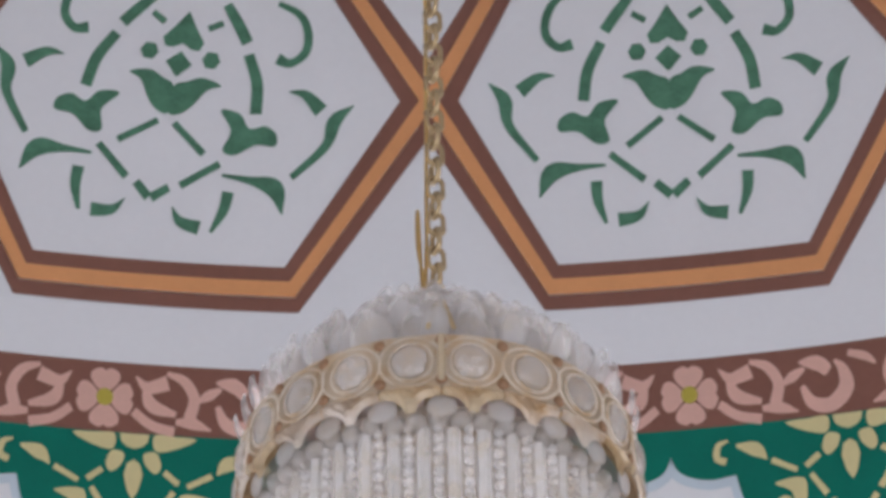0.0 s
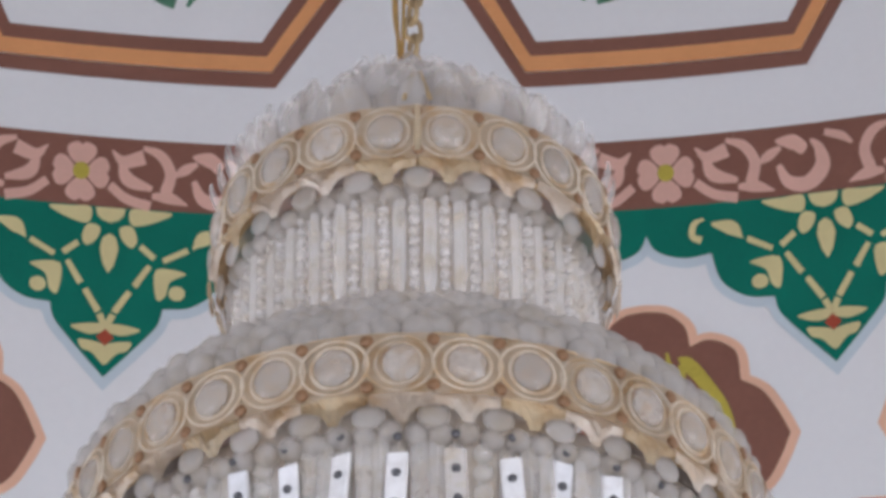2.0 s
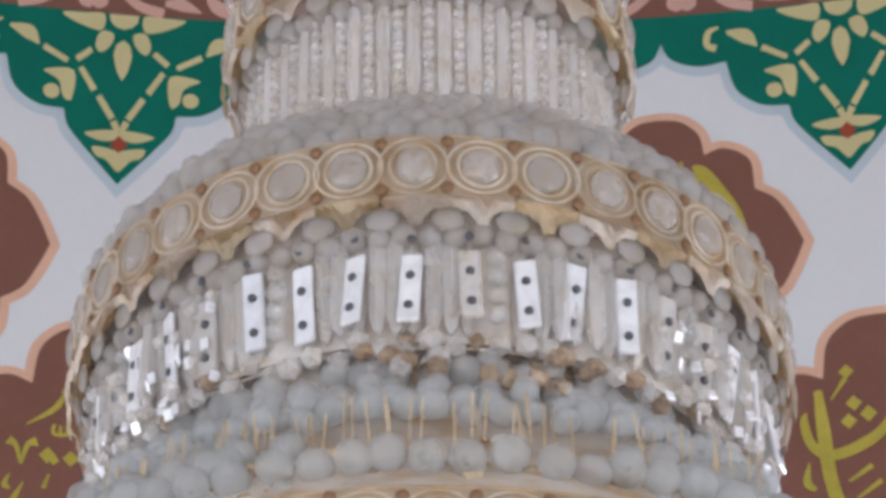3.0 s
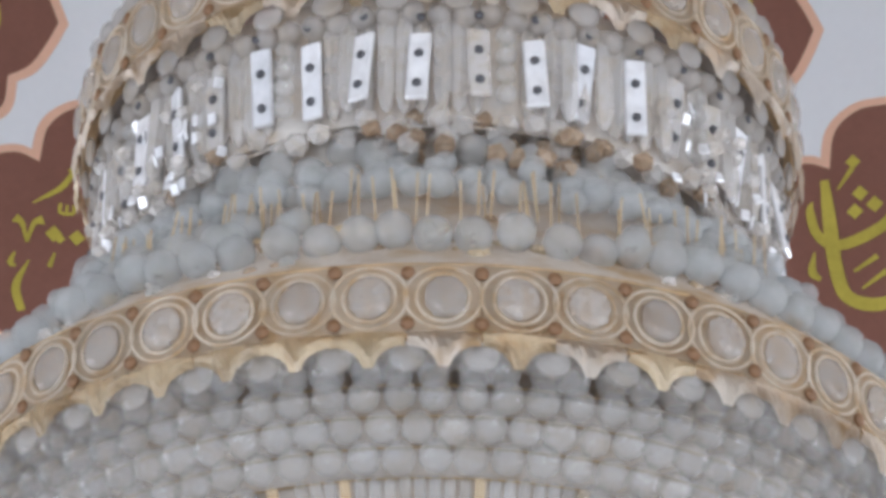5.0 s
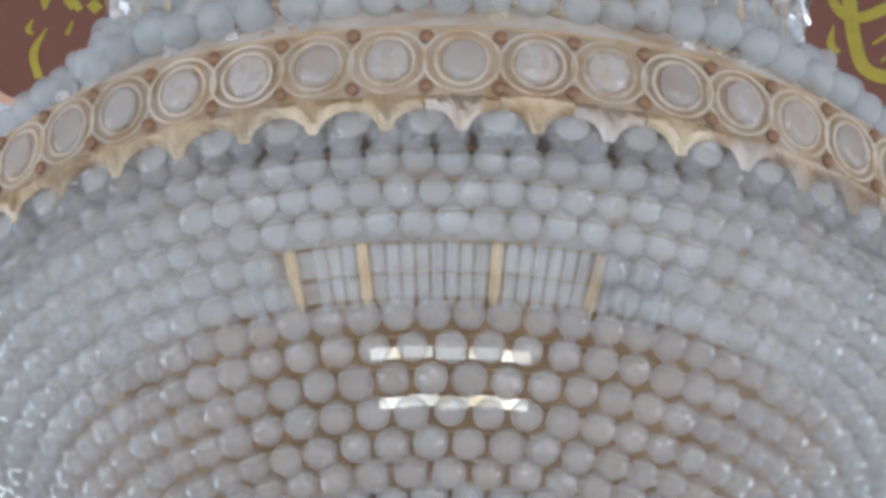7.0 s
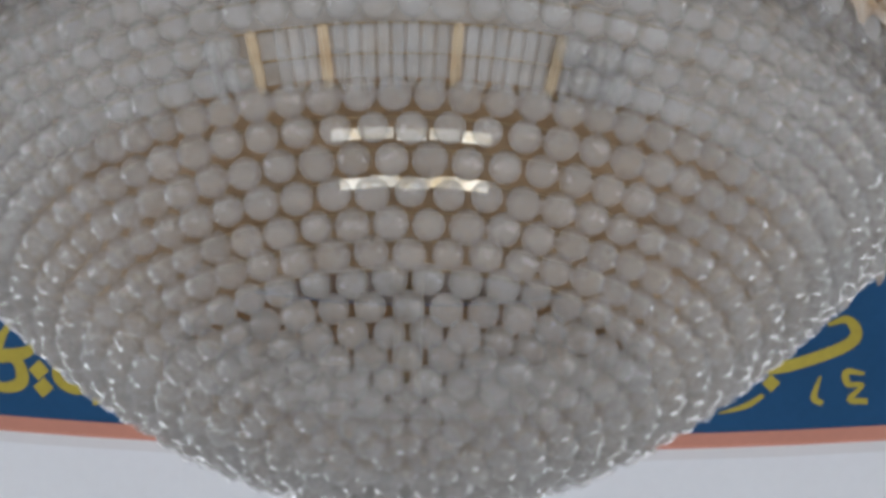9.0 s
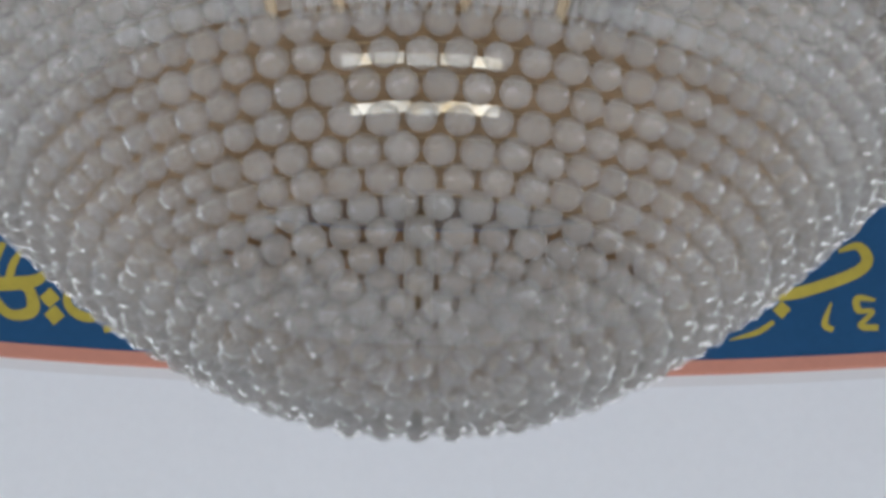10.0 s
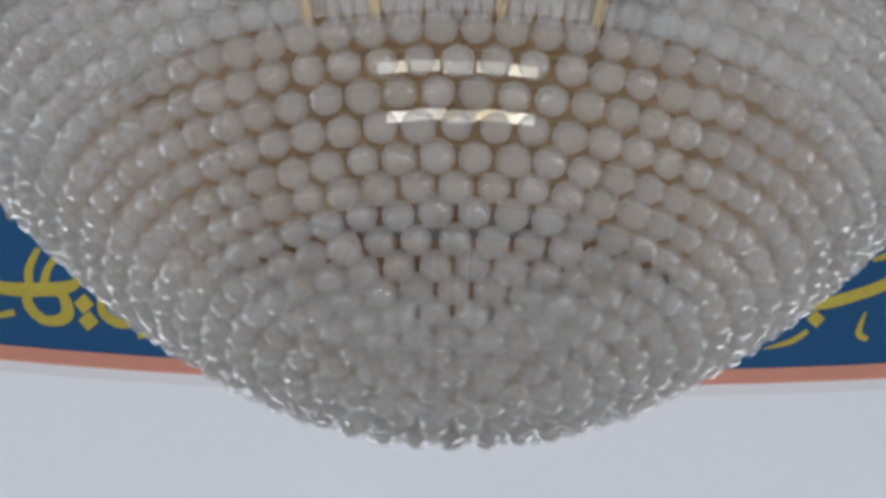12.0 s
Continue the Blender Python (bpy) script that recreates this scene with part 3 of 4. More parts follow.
def plate_meshes(w, h):
    """One gilt crystal plate of a tier's band: body with a raised double ring, its round crystal, and the pin hole at its corner."""
    plain, body = bmesh.new(), bmesh.new()
    t = 0.007
    bmesh.ops.create_cube(plain, size=1, matrix=Matrix.Diagonal((w * 0.998, t, h, 1)))
    bmesh.ops.bevel(plain, geom=plain.edges[:], offset=0.0008, segments=1, affect="EDGES")
    for rr, tt in ((w * 0.53, 0.0021), (w * 0.36, 0.0024)):
        k, seg = 6, 24
        vs = [[body.verts.new(((rr + tt * math.cos(b)) * math.cos(a), -t / 2 - 0.001 - tt * math.sin(b) * 0.9, (rr + tt * math.cos(b)) * math.sin(a) * (1.05 if rr < w * 0.4 else 0.92)))
               for b in [2 * math.pi * j / k for j in range(k)]] for a in [2 * math.pi * i / seg for i in range(seg)]]
        for i in range(seg):
            for j in range(k):
                body.faces.new((vs[i][j], vs[(i + 1) % seg][j], vs[(i + 1) % seg][(j + 1) % k], vs[i][(j + 1) % k]))
    gem = bmesh.new()
    bmesh.ops.create_icosphere(gem, subdivisions=2, radius=w * 0.31, matrix=Matrix.Translation((0, -t / 2, 0)) @ Matrix.Diagonal((1, 0.42, 1.12, 1)))
    out = []
    for nme, b, m in (("plate", plain, PLATE), ("ring", body, GILT_RING), ("round_crystal", gem, GEM)):
        me = bpy.data.meshes.new(nme)
        bmesh.ops.recalc_face_normals(b, faces=b.faces)
        b.to_mesh(me)
        b.free()
        me.materials.append(m)
        out.append(me)
    return out


PIN_MESH = lathe_mesh("pin", [(0.0, 0.0), (0.0082, 0.0), (0.0078, 0.004), (0.0, 0.005)], DARK, 10)


LENS = ball_mesh("frosted_lens", 0.046, FROST_PALE, 2, 1.1, True)


def scallop_mesh(w, h, material):
    """A gilt pendant piece below a plate: it hangs to a point, its two sides cut out as arches over the frosted lenses."""
    bm = bmesh.new()
    nx, nz = 14, 4
    grid = []
    for i in range(nx + 1):
        u = i / nx * 2 - 1
        low = -h * (1 - 0.62 * math.sqrt(max(0.0, 1 - ((1 - abs(u)) / 0.80) ** 2)))
        grid.append([bm.verts.new((u * w / 2, -0.004 * math.cos(u * 1.5) - 0.005 * math.sin(j / nz * math.pi) + rng.uniform(-0.0016, 0.0016), low * j / nz)) for j in range(nz + 1)])
    for i in range(nx):
        for j in range(nz):
            bm.faces.new((grid[i][j], grid[i + 1][j], grid[i + 1][j + 1], grid[i][j + 1]))
    bmesh.ops.solidify(bm, geom=bm.faces[:], thickness=0.004)
    me = bpy.data.meshes.new("scallop")
    bm.to_mesh(me)
    bm.free()
    me.materials.append(material)
    return me


def rod_mesh(name, w, h, material, facets=6):
    """A cut crystal drop that hangs from its top end."""
    return lathe_mesh(name, [(0.001, 0), (w / 2, -0.004), (w / 2, -h * 0.82), (w * 0.3, -h * 0.95), (0.001, -h)], material, facets, smooth=False)


def strip_mesh(name, w, h, t, material):
    """A flat bevelled crystal strip."""
    bm = bmesh.new()
    bmesh.ops.create_cube(bm, size=1, matrix=Matrix.Translation((0, 0, -h / 2)) @ Matrix.Diagonal((w, t, h, 1)))
    bmesh.ops.bevel(bm, geom=bm.edges[:], offset=t * 0.35, segments=1, affect="EDGES")
    me = bpy.data.meshes.new(name)
    bm.to_mesh(me)
    bm.free()
    me.materials.append(material)
    return me


def petal_mesh(name, w, h, material, point=0.4):
    """A frosted glass petal that stands up from its foot and bows outwards."""
    bm = bmesh.new()
    nx, nz = 6, 7
    grid = []
    for j in range(nz + 1):
        v = j / nz
        half = w / 2 * (math.sin(math.pi * (0.16 + 0.84 * v) ** 0.8) ** 0.6 if v < 1 else 0.5 * point)
        grid.append([bm.verts.new((half * (i / nx * 2 - 1), -0.30 * h * math.sin(v * 1.9) + 0.12 * w * (i / nx * 2 - 1) ** 2, h * v)) for i in range(nx + 1)])
    for j in range(nz):
        for i in range(nx):
            bm.faces.new((grid[j][i], grid[j][i + 1], grid[j + 1][i + 1], grid[j + 1][i]))
    bmesh.ops.solidify(bm, geom=bm.faces[:], thickness=0.005)
    me = bpy.data.meshes.new(name)
    bm.to_mesh(me)
    bm.free()
    me.materials.append(material)
    me.polygons.foreach_set("use_smooth", [True] * len(me.polygons))
    return me


def tier(label, r, z_low, z_high, n, phase, amber=0.3):
    """The gilt band of one tier with its plates, pins and scalloped fringe."""
    bm = bmesh.new()
    spin(bm, [(r - 0.012, z_low - 0.016), (r - 0.004, z_low - 0.016), (r - 0.004, z_high + 0.014), (r - 0.012, z_high + 0.014)], 96)
    for z in (z_low - 0.013, z_high + 0.013):
        tube_ring(bm, r - 0.002, z, 0.003, 96)
    band = cpart("tier_band", bm, AMBER, label)
    w, h = 2 * math.pi * r / n, z_high - z_low + 0.022
    body, rings, gem = plate_meshes(w, h)
    sc = [scallop_mesh(w, 0.043, CREAM_GLASS), scallop_mesh(w, 0.043, AMBER_GLASS)]
    zc = (z_low + z_high) / 2
    for i in range(n):
        a = phase + (i + 0.5) * 2 * math.pi / n
        j = rng.uniform(-0.05, 0.05)
        shared("plate", body, band, at(r, a, zc, j))
        shared("ring", rings, band, at(r, a + rng.uniform(-0.004, 0.004), zc, j))
        shared("round_crystal", gem, band, at(r + 0.002, a + rng.uniform(-0.006, 0.006), zc, j))
        shared("frosted_lens", LENS, band, at(r - 0.006, a - math.pi / n, z_low - 0.036, 0.1, Matrix.Diagonal((0.92, 0.26, 0.72, 1))))
        p = phase + i * 2 * math.pi / n
        for z in (z_low, z_high):
            shared("pin", PIN_MESH, band, at(r + 0.0045, p, z + rng.uniform(-0.002, 0.002), radians(90)))
        turn = (a + math.pi) % (2 * math.pi) - math.pi
        shared("scallop", sc[rng.random() < (amber if turn < 0.25 else amber * 0.2)], band, at(r + 0.004, a + rng.uniform(-0.004, 0.004), z_low - 0.012, rng.uniform(-0.02, 0.10)))
    return band


TIERS = {
    "top": (0.271, 5.070, 5.135, 21, 0.018, 0.6),
    "middle": (0.461, 4.556, 4.624, 36, 0.048, 0.5),
    "lower": (0.655, 3.940, 4.005, 51, -0.048, 0.85),
}
band_top = tier("small top tier band of cream gilt crystal plates", *TIERS["top"])
band_mid = tier("middle tier band of cream gilt crystal plates", *TIERS["middle"])
band_low = tier("wide lower tier band of cream gilt crystal plates", *TIERS["lower"])

strap = strip_mesh("gilt_strap", 0.011, 0.08, 0.006, AMBER_GLASS)
shared("gilt_strap", strap, band_top, at(0.278, 0.018, 5.146))
clip = strip_mesh("clip", 0.006, 0.05, 0.004, BRASS)
for sgn in (-1, 1):
    shared("clip", clip, band_top, at(0.275, 0.018 + sgn * 0.012, 5.205, 0.0, Matrix.Rotation(sgn * -0.3, 4, "Y")))

# crowns of frosted petals over the top and middle tiers, frosted balls over the lower tier
bm = bmesh.new()
spin(bm, [(0.02, 5.42), (0.10, 5.37), (0.19, 5.28), (0.262, 5.152), (0.255, 5.148), (0.18, 5.26), (0.09, 5.345), (0.02, 5.39)], 64)
crown_top = cpart("crown", bm, FROST_PALE, "crown of overlapping frosted glass petals", True)
pm = petal_mesh("petal", 0.038, 0.054, FROST_PALE, 0.7)
for row, (r, z, n, tilt) in enumerate(((0.264, 5.148, 48, -0.15), (0.246, 5.185, 45, -0.35), (0.222, 5.222, 40, -0.5), (0.192, 5.255, 35, -0.6), (0.158, 5.285, 29, -0.7),
                                       (0.122, 5.322, 23, -0.75), (0.086, 5.348, 16, -0.7), (0.05, 5.372, 11, -0.5), (0.022, 5.390, 6, -0.3))):
    for i in range(n):
        shared("petal", pm, crown_top, at(r, (i + 0.5 * (row % 2) + rng.uniform(-0.2, 0.2)) * 2 * math.pi / n, z + rng.uniform(-0.006, 0.006),
                                          tilt + 0.12 + rng.uniform(-0.2, 0.2), Matrix.Rotation(rng.uniform(-0.3, 0.3), 4, "Y")))
bm = bmesh.new()
spin(bm, [(0.24, 4.79), (0.33, 4.765), (0.40, 4.71), (0.452, 4.64), (0.445, 4.636), (0.39, 4.69), (0.32, 4.745), (0.24, 4.77)], 80)
crown_mid = cpart("crown", bm, FROST_PALE, "sloping crown set with frosted glass balls", True)
SMALL_BALL = ball_mesh("crown_ball", 0.044, FROST_PALE, 2, 1.0, True)
for row, (r, z, n) in enumerate(((0.446, 4.652, 80), (0.430, 4.678, 76), (0.414, 4.700, 72), (0.394, 4.722, 68), (0.372, 4.740, 62), (0.350, 4.755, 58), (0.325, 4.768, 52), (0.285, 4.780, 42))):
    for i in range(n):
        shared("crown_ball", SMALL_BALL, crown_mid, at(r + rng.uniform(-0.005, 0.005), (i + 0.5 * (row % 2) + rng.uniform(-0.12, 0.12)) * 2 * math.pi / n, z + rng.uniform(-0.005, 0.005)))
bm = bmesh.new()
spin(bm, [(0.30, 4.36), (0.45, 4.26), (0.56, 4.12), (0.645, 4.022), (0.638, 4.018), (0.55, 4.105), (0.44, 4.24), (0.30, 4.34)], 96)
crown_low = cpart("crown", bm, CREAM_GLASS, "amber gilt sloping frame set with frosted balls", True)
for row, (r, z, n) in enumerate(((0.612, 4.086, 84), (0.575, 4.125, 78), (0.535, 4.165, 72))):
    for i in range(n):
        turn = ((i + 0.5 * (row % 2)) / n + 0.5) % 1 * 360 - 180
        if rng.random() < 0.03 or (row and -24 < turn < 28):
            continue
        shared("crown_ball", CROWN_BALL, crown_low, at(r + rng.uniform(-0.006, 0.006), (i + 0.5 * (row % 2) + rng.uniform(-0.12, 0.12)) * 2 * math.pi / n, z + rng.uniform(-0.006, 0.006)))
for i in range(44):
    a, t = rng.choice((-1, 1)) * rng.uniform(0.25, 1.3), rng.random()
    shared("frosted_lump", CROWN_BALL, crown_low, at(0.46 + 0.12 * t, a, 4.255 - 0.135 * t, 0.0, Matrix.Scale(rng.uniform(0.6, 0.95), 4)))
BACK_BALL = ball_mesh("crown_ball", 0.038, FROST_COOL, 2, 0.9, True)
for r, z, n in ((0.514, 4.212, 84), (0.492, 4.234, 80), (0.468, 4.256, 76), (0.445, 4.280, 72)):
    for i in range(n):
        shared("crown_ball", BACK_BALL, crown_low, at(r + rng.uniform(-0.008, 0.008), (i + rng.uniform(-0.3, 0.3)) * 2 * math.pi / n, z + rng.uniform(-0.010, 0.010), 0.0,
                                                      Matrix.Scale(rng.uniform(0.75, 1.1), 4)))
chip = [ball_mesh("crystal_chip", 0.024, m, 1, 0.7) for m in (AMBER_GLASS, CRYSTAL, FROST_COOL, BROWN_GLASS)]
for i in range(150):
    t = rng.random()
    shared("crystal_chip", rng.choice(chip), crown_low, at(0.53 + 0.09 * t, rng.uniform(-1.1, 1.1), 4.150 - 0.105 * t + rng.uniform(0, 0.012), rng.uniform(0, 3), Matrix.Scale(rng.uniform(0.5, 1.1), 4)))
thin = lathe_mesh("gilt_stay", [(0.0014, 0), (0.0014, -0.065)], AMBER_GLASS, 5)
for i in range(64):
    shared("gilt_stay", thin, crown_low, at(0.545 + rng.uniform(-0.02, 0.02), rng.uniform(-0.75, 0.75), 4.202 + rng.uniform(-0.008, 0.008), rng.uniform(-0.1, 0.1), Matrix.Rotation(rng.uniform(-0.12, 0.12), 4, "Y")))

# fringe of the top tier: cut rods and beaded strings
bm = bmesh.new()
tube_ring(bm, 0.228, 5.040, 0.004, 72)
# added pale cylinder, lightens the dark gaps between the rods
spin(bm, [(0.226, 4.86), (0.229, 4.86), (0.232, 5.06), (0.229, 5.06)], 64)
fringe_top = cpart("fringe_ring", bm, GAP_FILL, "ring hung with cut crystal drops, added pale backing inside")
rod = rod_mesh("drop", 0.020, 0.165, CRYSTAL)
tile = ball_mesh("crystal_bead", 0.017, CRYSTAL, 1)
n = 76
for i in range(n):
    a = i * 2 * math.pi / n
    if i % 2:
        shared("drop", rod, fringe_top, at(0.240, a, 5.02 + rng.uniform(-0.004, 0.004), rng.uniform(-0.03, 0.06)))
    elif abs((i + n / 2) % n - n / 2) < 20:
        for k in range(9):
            shared("crystal_bead", tile, fringe_top, at(0.243, a, 5.015 - 0.0175 * k))

front_bead = ball_mesh("row_bead", 0.030, FROST_PALE, 2, 1.0, True)
for i in range(52):
    shared("row_bead", front_bead, fringe_top, at(0.246, i * 2 * math.pi / 52, 5.026 + rng.uniform(-0.005, 0.004)))
LUMP = [ball_mesh("amber_lump", 0.031, BROWN_GLASS, 1, 0.8), ball_mesh("clear_lump", 0.033, CRYSTAL, 1, 0.9)]


# fringe of the middle tier: silvered strips with two dark pins each, beads between
bm = bmesh.new()
# two added pale cylinders, here and below, lighten the gaps behind the strips
spin(bm, [(0.405, 4.37), (0.409, 4.37), (0.420, 4.55), (0.416, 4.55)], 80)
tube_ring(bm, 0.403, 4.366, 0.002, 96)
spin(bm, [(0.352, 4.28), (0.356, 4.28), (0.372, 4.40), (0.368, 4.40)], 80)
fringe_mid = cpart("fringe_ring", bm, GAP_FILL, "ring hung with silvered crystal strips, added pale backing inside")
strips = [strip_mesh("silver_strip", 0.027, 0.105, 0.007, MIRROR), strip_mesh("clear_strip", 0.027, 0.105, 0.007, CRYSTAL)]
dot = lathe_mesh("strip_pin", [(0.0, 0.0), (0.0058, 0.0), (0.0054, 0.003), (0.0, 0.0035)], PIN, 10)
rod2 = rod_mesh("drop", 0.024, 0.145, CRYSTAL)
sball = ball_mesh("frosted_bead", 0.026, FROST, 2)
cool = ball_mesh("frosted_ball", 0.044, FROST_COOL, 2, 1.0, True)
n = 40
for i in range(n):
    a = -0.049 + i * 2 * math.pi / n
    tl = rng.uniform(-0.16, 0.2)
    m = at(0.436, a, 4.485 + rng.uniform(-0.008, 0.006), tl, Matrix.Rotation(rng.uniform(-0.4, 0.4), 4, "Z") @ Matrix.Rotation(rng.uniform(-0.05, 0.05), 4, "Y"))
    shared("silver_strip", strips[i % 5 == 1 or rng.random() < 0.15], fringe_mid, m)
    shared("drop", rod2, fringe_mid, at(0.418, a, 4.522, rng.uniform(-0.05, 0.05)))
    shared("strip_pin", dot, fringe_mid, at(0.446, a, 4.498 + rng.uniform(-0.004, 0.004), radians(90)))
    for z in (-0.035, -0.082):
        shared("strip_pin", dot, fringe_mid, m @ Matrix.Translation((0, -0.0035, z)) @ Matrix.Rotation(radians(90), 4, "X"))
    b = a + math.pi / n
    if i % 4 == 1:
        for k in range(4):
            shared("frosted_bead", sball, fringe_mid, at(0.436, b, 4.480 - 0.028 * k))
    else:
        shared("drop", rod2, fringe_mid, at(0.430, b - 0.02, 4.518, rng.uniform(-0.05, 0.1)))
        shared("drop", rod2, fringe_mid, at(0.428, b + 0.030, 4.518, rng.uniform(-0.05, 0.1)))
row_bead = ball_mesh("row_bead", 0.032, FROST_PALE, 2, 1.0, True)
for i in range(88):
    shared("row_bead", row_bead, fringe_mid, at(0.436, i * 2 * math.pi / 88, 4.506 + rng.uniform(-0.006, 0.004)))
flakes = [strip_mesh("crystal_flake", 0.012, 0.016, 0.004, MIRROR), ball_mesh("crystal_flake", 0.022, CRYSTAL, 1)]
for i in range(90):
    a = rng.choice((-1, 1)) * rng.uniform(0.62, 1.5)
    shared("crystal_flake", flakes[rng.random() < 0.5], fringe_mid, at(0.438 + rng.uniform(-0.012, 0.008), a, 4.35 + rng.uniform(0, 0.135), rng.uniform(-0.4, 0.4), Matrix.Rotation(rng.uniform(-0.9, 0.9), 4, "Z")))
for i in range(90):
    a = i * 2 * math.pi / 90
    amber = rng.random() < (0.6 if -0.15 < (a + math.pi) % (2 * math.pi) - math.pi < 0.6 else 0.25)
    shared("lump", LUMP[0 if amber else 1], fringe_mid, at(0.412 + rng.uniform(-0.012, 0.012), a, 4.365 + rng.uniform(-0.014, 0.014), rng.uniform(0, 3)))
for i in range(46):
    shared("lump", LUMP[rng.random() < 0.4], fringe_mid, at(0.395 + rng.uniform(-0.02, 0.03), rng.uniform(-0.2, 0.55), 4.35 + rng.uniform(-0.03, 0.02), rng.uniform(0, 3)))
for i in range(64):
    shared("frosted_ball", cool, fringe_mid, at(0.392 + rng.uniform(-0.01, 0.01), (i + rng.uniform(-0.2, 0.2)) * 2 * math.pi / 64, 4.338 + rng.uniform(-0.012, 0.012)))

# the bowl below: rings of frosted balls on gilt hoops
R0, ZB, HB = 0.617, 3.890, 0.385


def bowl_z(r):
    return ZB - HB * (1 - (r / R0) ** 2)


path = [(R0 - (R0 - 0.0005) * i / 400, bowl_z(R0 - (R0 - 0.0005) * i / 400)) for i in range(401)]
arc = [0.0]
for (r0, z0), (r1, z1) in zip(path, path[1:]):
    arc.append(arc[-1] + math.hypot(r1 - r0, z1 - z0))


def along(s):
    return float(np.interp(s, arc, [p[0] for p in path])), float(np.interp(s, arc, [p[1] for p in path]))


rows_at = [0.014 + 0.0350 * i for i in range(5)] + [0.190 + 0.0388 * i for i in range(5)]
while rows_at[-1] + 0.0362 < arc[-1] - 0.008:
    rows_at.append(rows_at[-1] + 0.0362)
bm = bmesh.new()
for s in rows_at[:12]:
    r, z = along(s)
    tube_ring(bm, r - 0.014, z + 0.020, 0.0017, 96, 5)
bowl = cpart("bowl_frame", bm, BRASS, "shallow bowl of frosted crystal balls on gilt hoops")
bm = bmesh.new()
# pale surface added behind the upper rows, brightens their gaps
gap_backing = [along(0.02 + 0.02 * i) for i in range(9)]
spin(bm, [(r - 0.020, z + 0.022) for r, z in gap_backing], 96, closed=False)
part("gap_backing", bm, GAP_FILL, bowl, "added pale backing that brightens the gaps between the balls", True)
bm = bmesh.new()
# tan surface added further down, its colour holds the warm inner shade
gap_backing = [along(0.18 + 0.02 * i) for i in range(int((arc[-1] * 0.60 - 0.18) / 0.02))]
spin(bm, [(r - 0.020, z + 0.022) for r, z in gap_backing], 96, closed=False)
part("gap_backing", bm, INNER_SHADE, bowl, "added tan backing, shade of the bowl's inside put into its colour", True)
near, rest = [], []
for r, z in ((0.640, 3.915), (0.633, 3.897)):
    n = int(2 * math.pi * r / 0.0388)
    for i in range(n):
        rest.append(at(r, (i + 0.5 * (z > 3.9)) * 2 * math.pi / n + rng.uniform(-0.01, 0.01), z + rng.uniform(-0.004, 0.004)))
for k, s in enumerate(rows_at):
    r, z = along(s)
    n = max(int(2 * math.pi * r / (0.0425 if k > 5 else 0.0395)), 1)
    for i in range(n):
        a = (i + 0.5 * (k % 2)) * 2 * math.pi / n + rng.uniform(-0.05, 0.05) / n
        a = (a + math.pi) % (2 * math.pi) - math.pi
        m = at(r + rng.uniform(-0.0015, 0.0015), a, z + rng.uniform(-0.002, 0.002)) @ Euler((rng.uniform(0, 3), rng.uniform(0, 3), rng.uniform(0, 3))).to_matrix().to_4x4() @ Matrix.Scale(rng.uniform(0.92, 1.06), 4)
        if k in (6, 7, 8) and abs(a) < 0.26:
            m = m @ Matrix.Scale(1.0 if k == 7 else 0.96, 4)
        if k in (3, 4) and abs(a) < 0.28 + rng.uniform(0, 0.16):
            continue
        (near if abs(a) < 0.75 and 5 <= k <= 14 else rest).append(m)
near.sort(key=lambda m: m.translation.y)
rest += near[300:]
for m in near[:300]:
    shared("bead", FACET, bowl, m)
joined("bead_covering", FACET, rest, bowl, "rings of frosted crystal balls")
r, z = along(rows_at[4])
rod3 = [rod_mesh("drop", 0.014, 0.078, FROST), rod_mesh("amber_drop", 0.014, 0.076, AMBER_GLASS)]
n = int(2 * math.pi * r / 0.016)
for i in range(n):
    if abs((i * 2 * math.pi / n + math.pi) % (2 * math.pi) - math.pi) > 0.27 + rng.uniform(0, 0.22):
        continue
    shared("drop", rod3[rng.random() < 0.10], bowl, at(r + 0.026, i * 2 * math.pi / n, z + 0.040 + rng.uniform(-0.003, 0.003), 0.72))

# small reflectors added behind the balls, tilted to windows for bright gaps
plate = strip_mesh("inner_plate", 0.034, 0.014, 0.003, GAP_SILVER)
for r, z in ((0.434, 3.736), (0.396, 3.694)):
    for i in range(5):
        shared("inner_plate", plate, bowl, at(r, -0.17 + 0.085 * i + (0.01 if r < 0.41 else 0), z + rng.uniform(-0.002, 0.002), 0.30 + rng.uniform(-0.06, 0.06)))

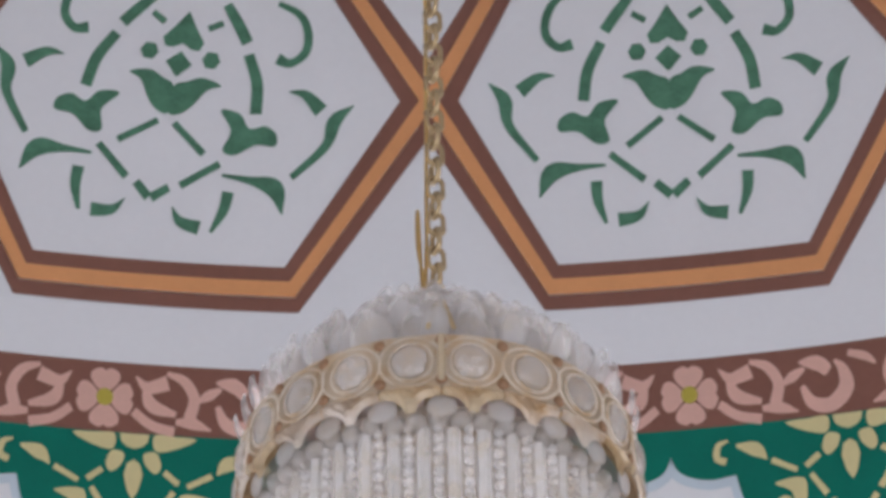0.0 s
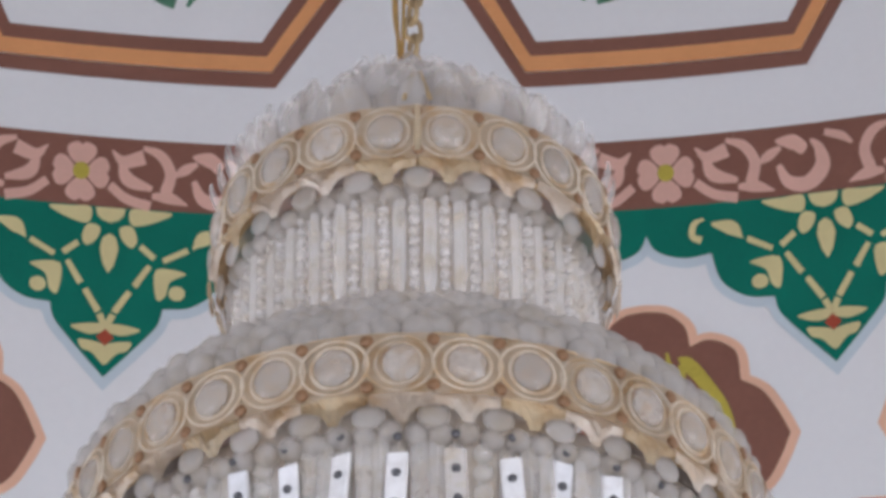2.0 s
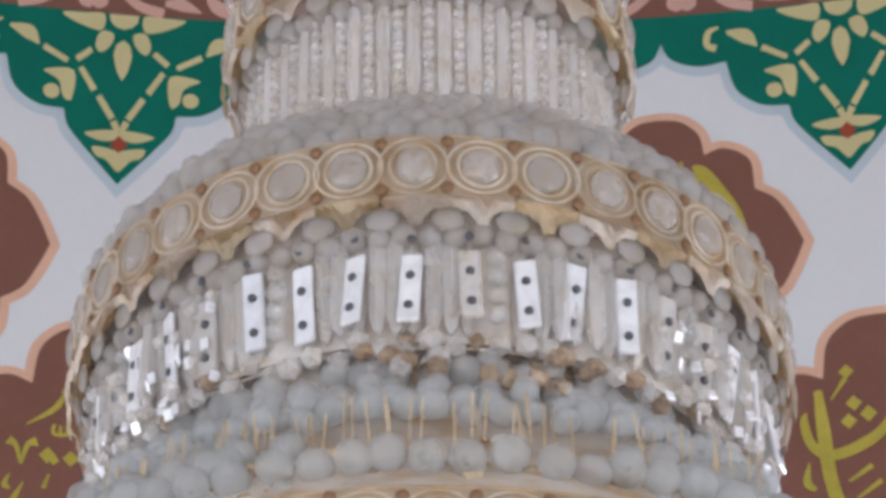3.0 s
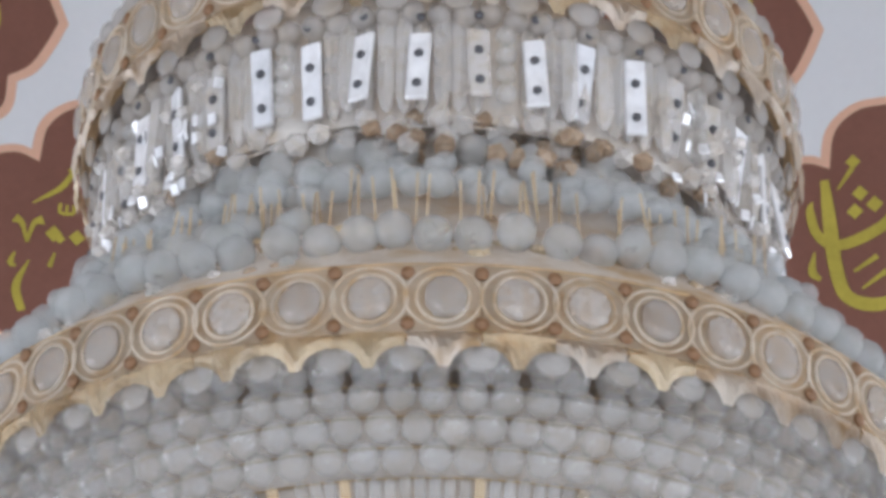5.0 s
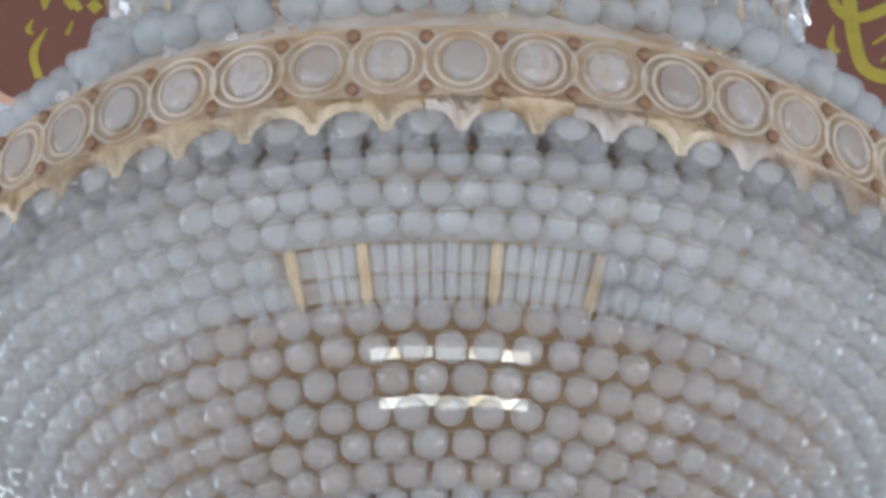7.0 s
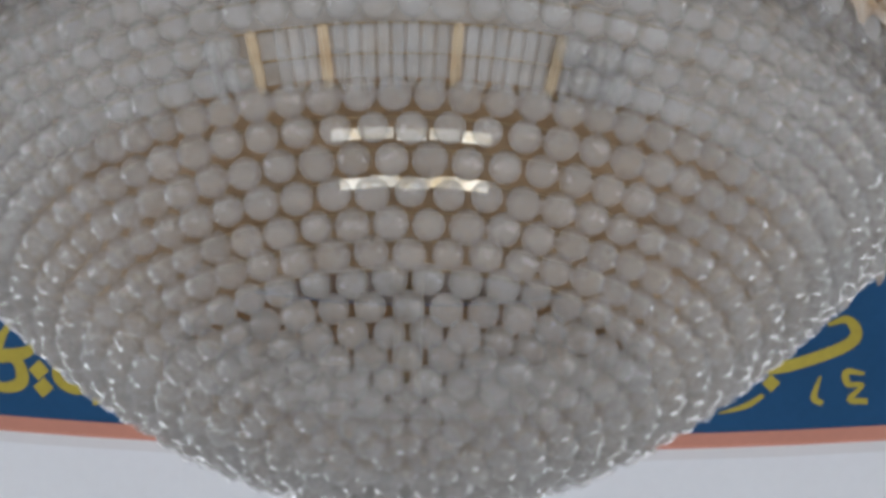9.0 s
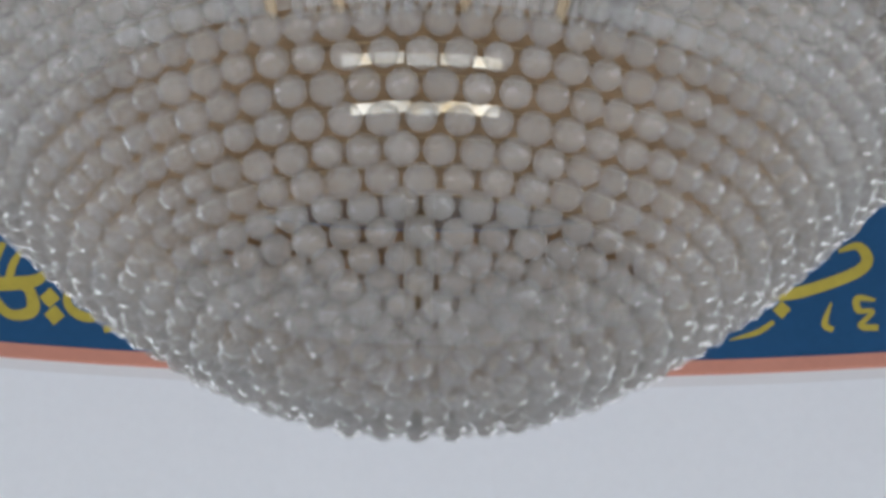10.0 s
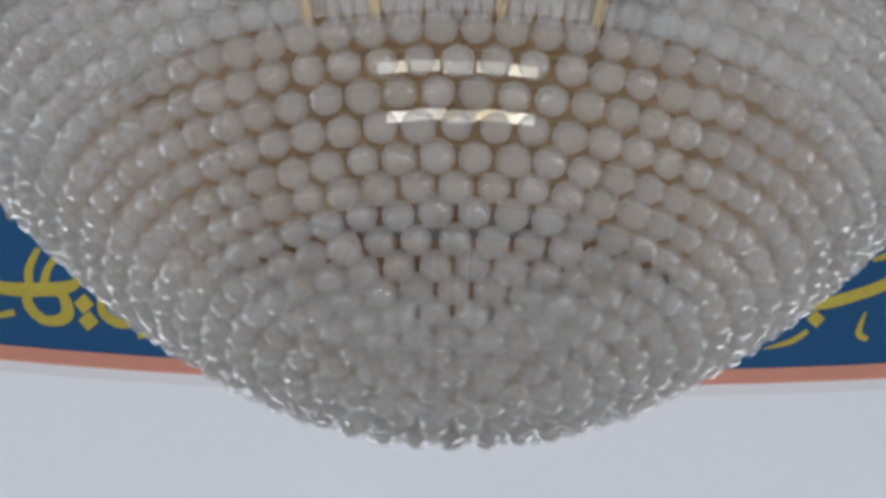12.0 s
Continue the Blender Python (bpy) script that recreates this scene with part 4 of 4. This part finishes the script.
# stem inside and the chain above
bm = bmesh.new()
spin(bm, [(0.016, 3.60), (0.022, 3.9), (0.018, 4.4), (0.028, 4.75), (0.018, 5.0), (0.020, 5.38), (0.012, 5.43), (0.001, 5.44)], 20, closed=False)
cpart("stem", bm, BRASS, "gilt brass stem", True)


def link_mesh():
    bm = bmesh.new()
    k, seg, t = 6, 20, 0.0042
    pts = []
    for i in range(seg):
        a = 2 * math.pi * i / seg
        x, z = 0.0125 * math.cos(a), 0.0125 * math.sin(a) + (0.008 if math.sin(a) > 0 else -0.008)
        nrm = Vector((math.cos(a), 0, math.sin(a)))
        pts.append([bm.verts.new(Vector((x, 0, z)) + (nrm * math.cos(b) + Vector((0, 1, 0)) * math.sin(b)) * t) for b in [2 * math.pi * j / k for j in range(k)]])
    for i in range(seg):
        for j in range(k):
            bm.faces.new((pts[i][j], pts[(i + 1) % seg][j], pts[(i + 1) % seg][(j + 1) % k], pts[i][(j + 1) % k]))
    me = bpy.data.meshes.new("link")
    bmesh.ops.recalc_face_normals(bm, faces=bm.faces)
    bm.to_mesh(me)
    bm.free()
    me.materials.append(BRASS)
    me.polygons.foreach_set("use_smooth", [True] * len(me.polygons))
    return me


chain = tagged(new("chain"), "aged brass link chain holding the chandelier", "chain")
chain.location = (0, 0, 5.43)
lm = link_mesh()
for i in range(120):
    shared("link", lm, chain, Matrix.Translation((0, 0, 0.012 + 0.0335 * i)) @ Matrix.Rotation(radians(90 * (i % 2) + 25), 4, "Z"))
bm = bmesh.new()
spin(bm, [(0.010, 4.0), (0.010, 17.0), (0.001, 17.0)], 10, closed=False)
part("rod", bm, BRASS, chain, "brass rod above the chain")
bm = bmesh.new()
line = smooth_line([(0.004, 0.0, -0.02), (-0.022, -0.01, 0.06), (-0.026, -0.012, 0.16), (-0.012, -0.006, 0.30), (-0.008, 0.0, 4.0)], 8)
prev = None
for p in line:
    ringv = [bm.verts.new((p[0] + 0.0028 * math.cos(b), p[1] + 0.0028 * math.sin(b), p[2])) for b in [2 * math.pi * j / 6 for j in range(6)]]
    if prev:
        for j in range(6):
            bm.faces.new((prev[j], prev[(j + 1) % 6], ringv[(j + 1) % 6], ringv[j]))
    prev = ringv
part("power_cord", bm, GOLD, chain, "thin golden power cord beside the chain", True)
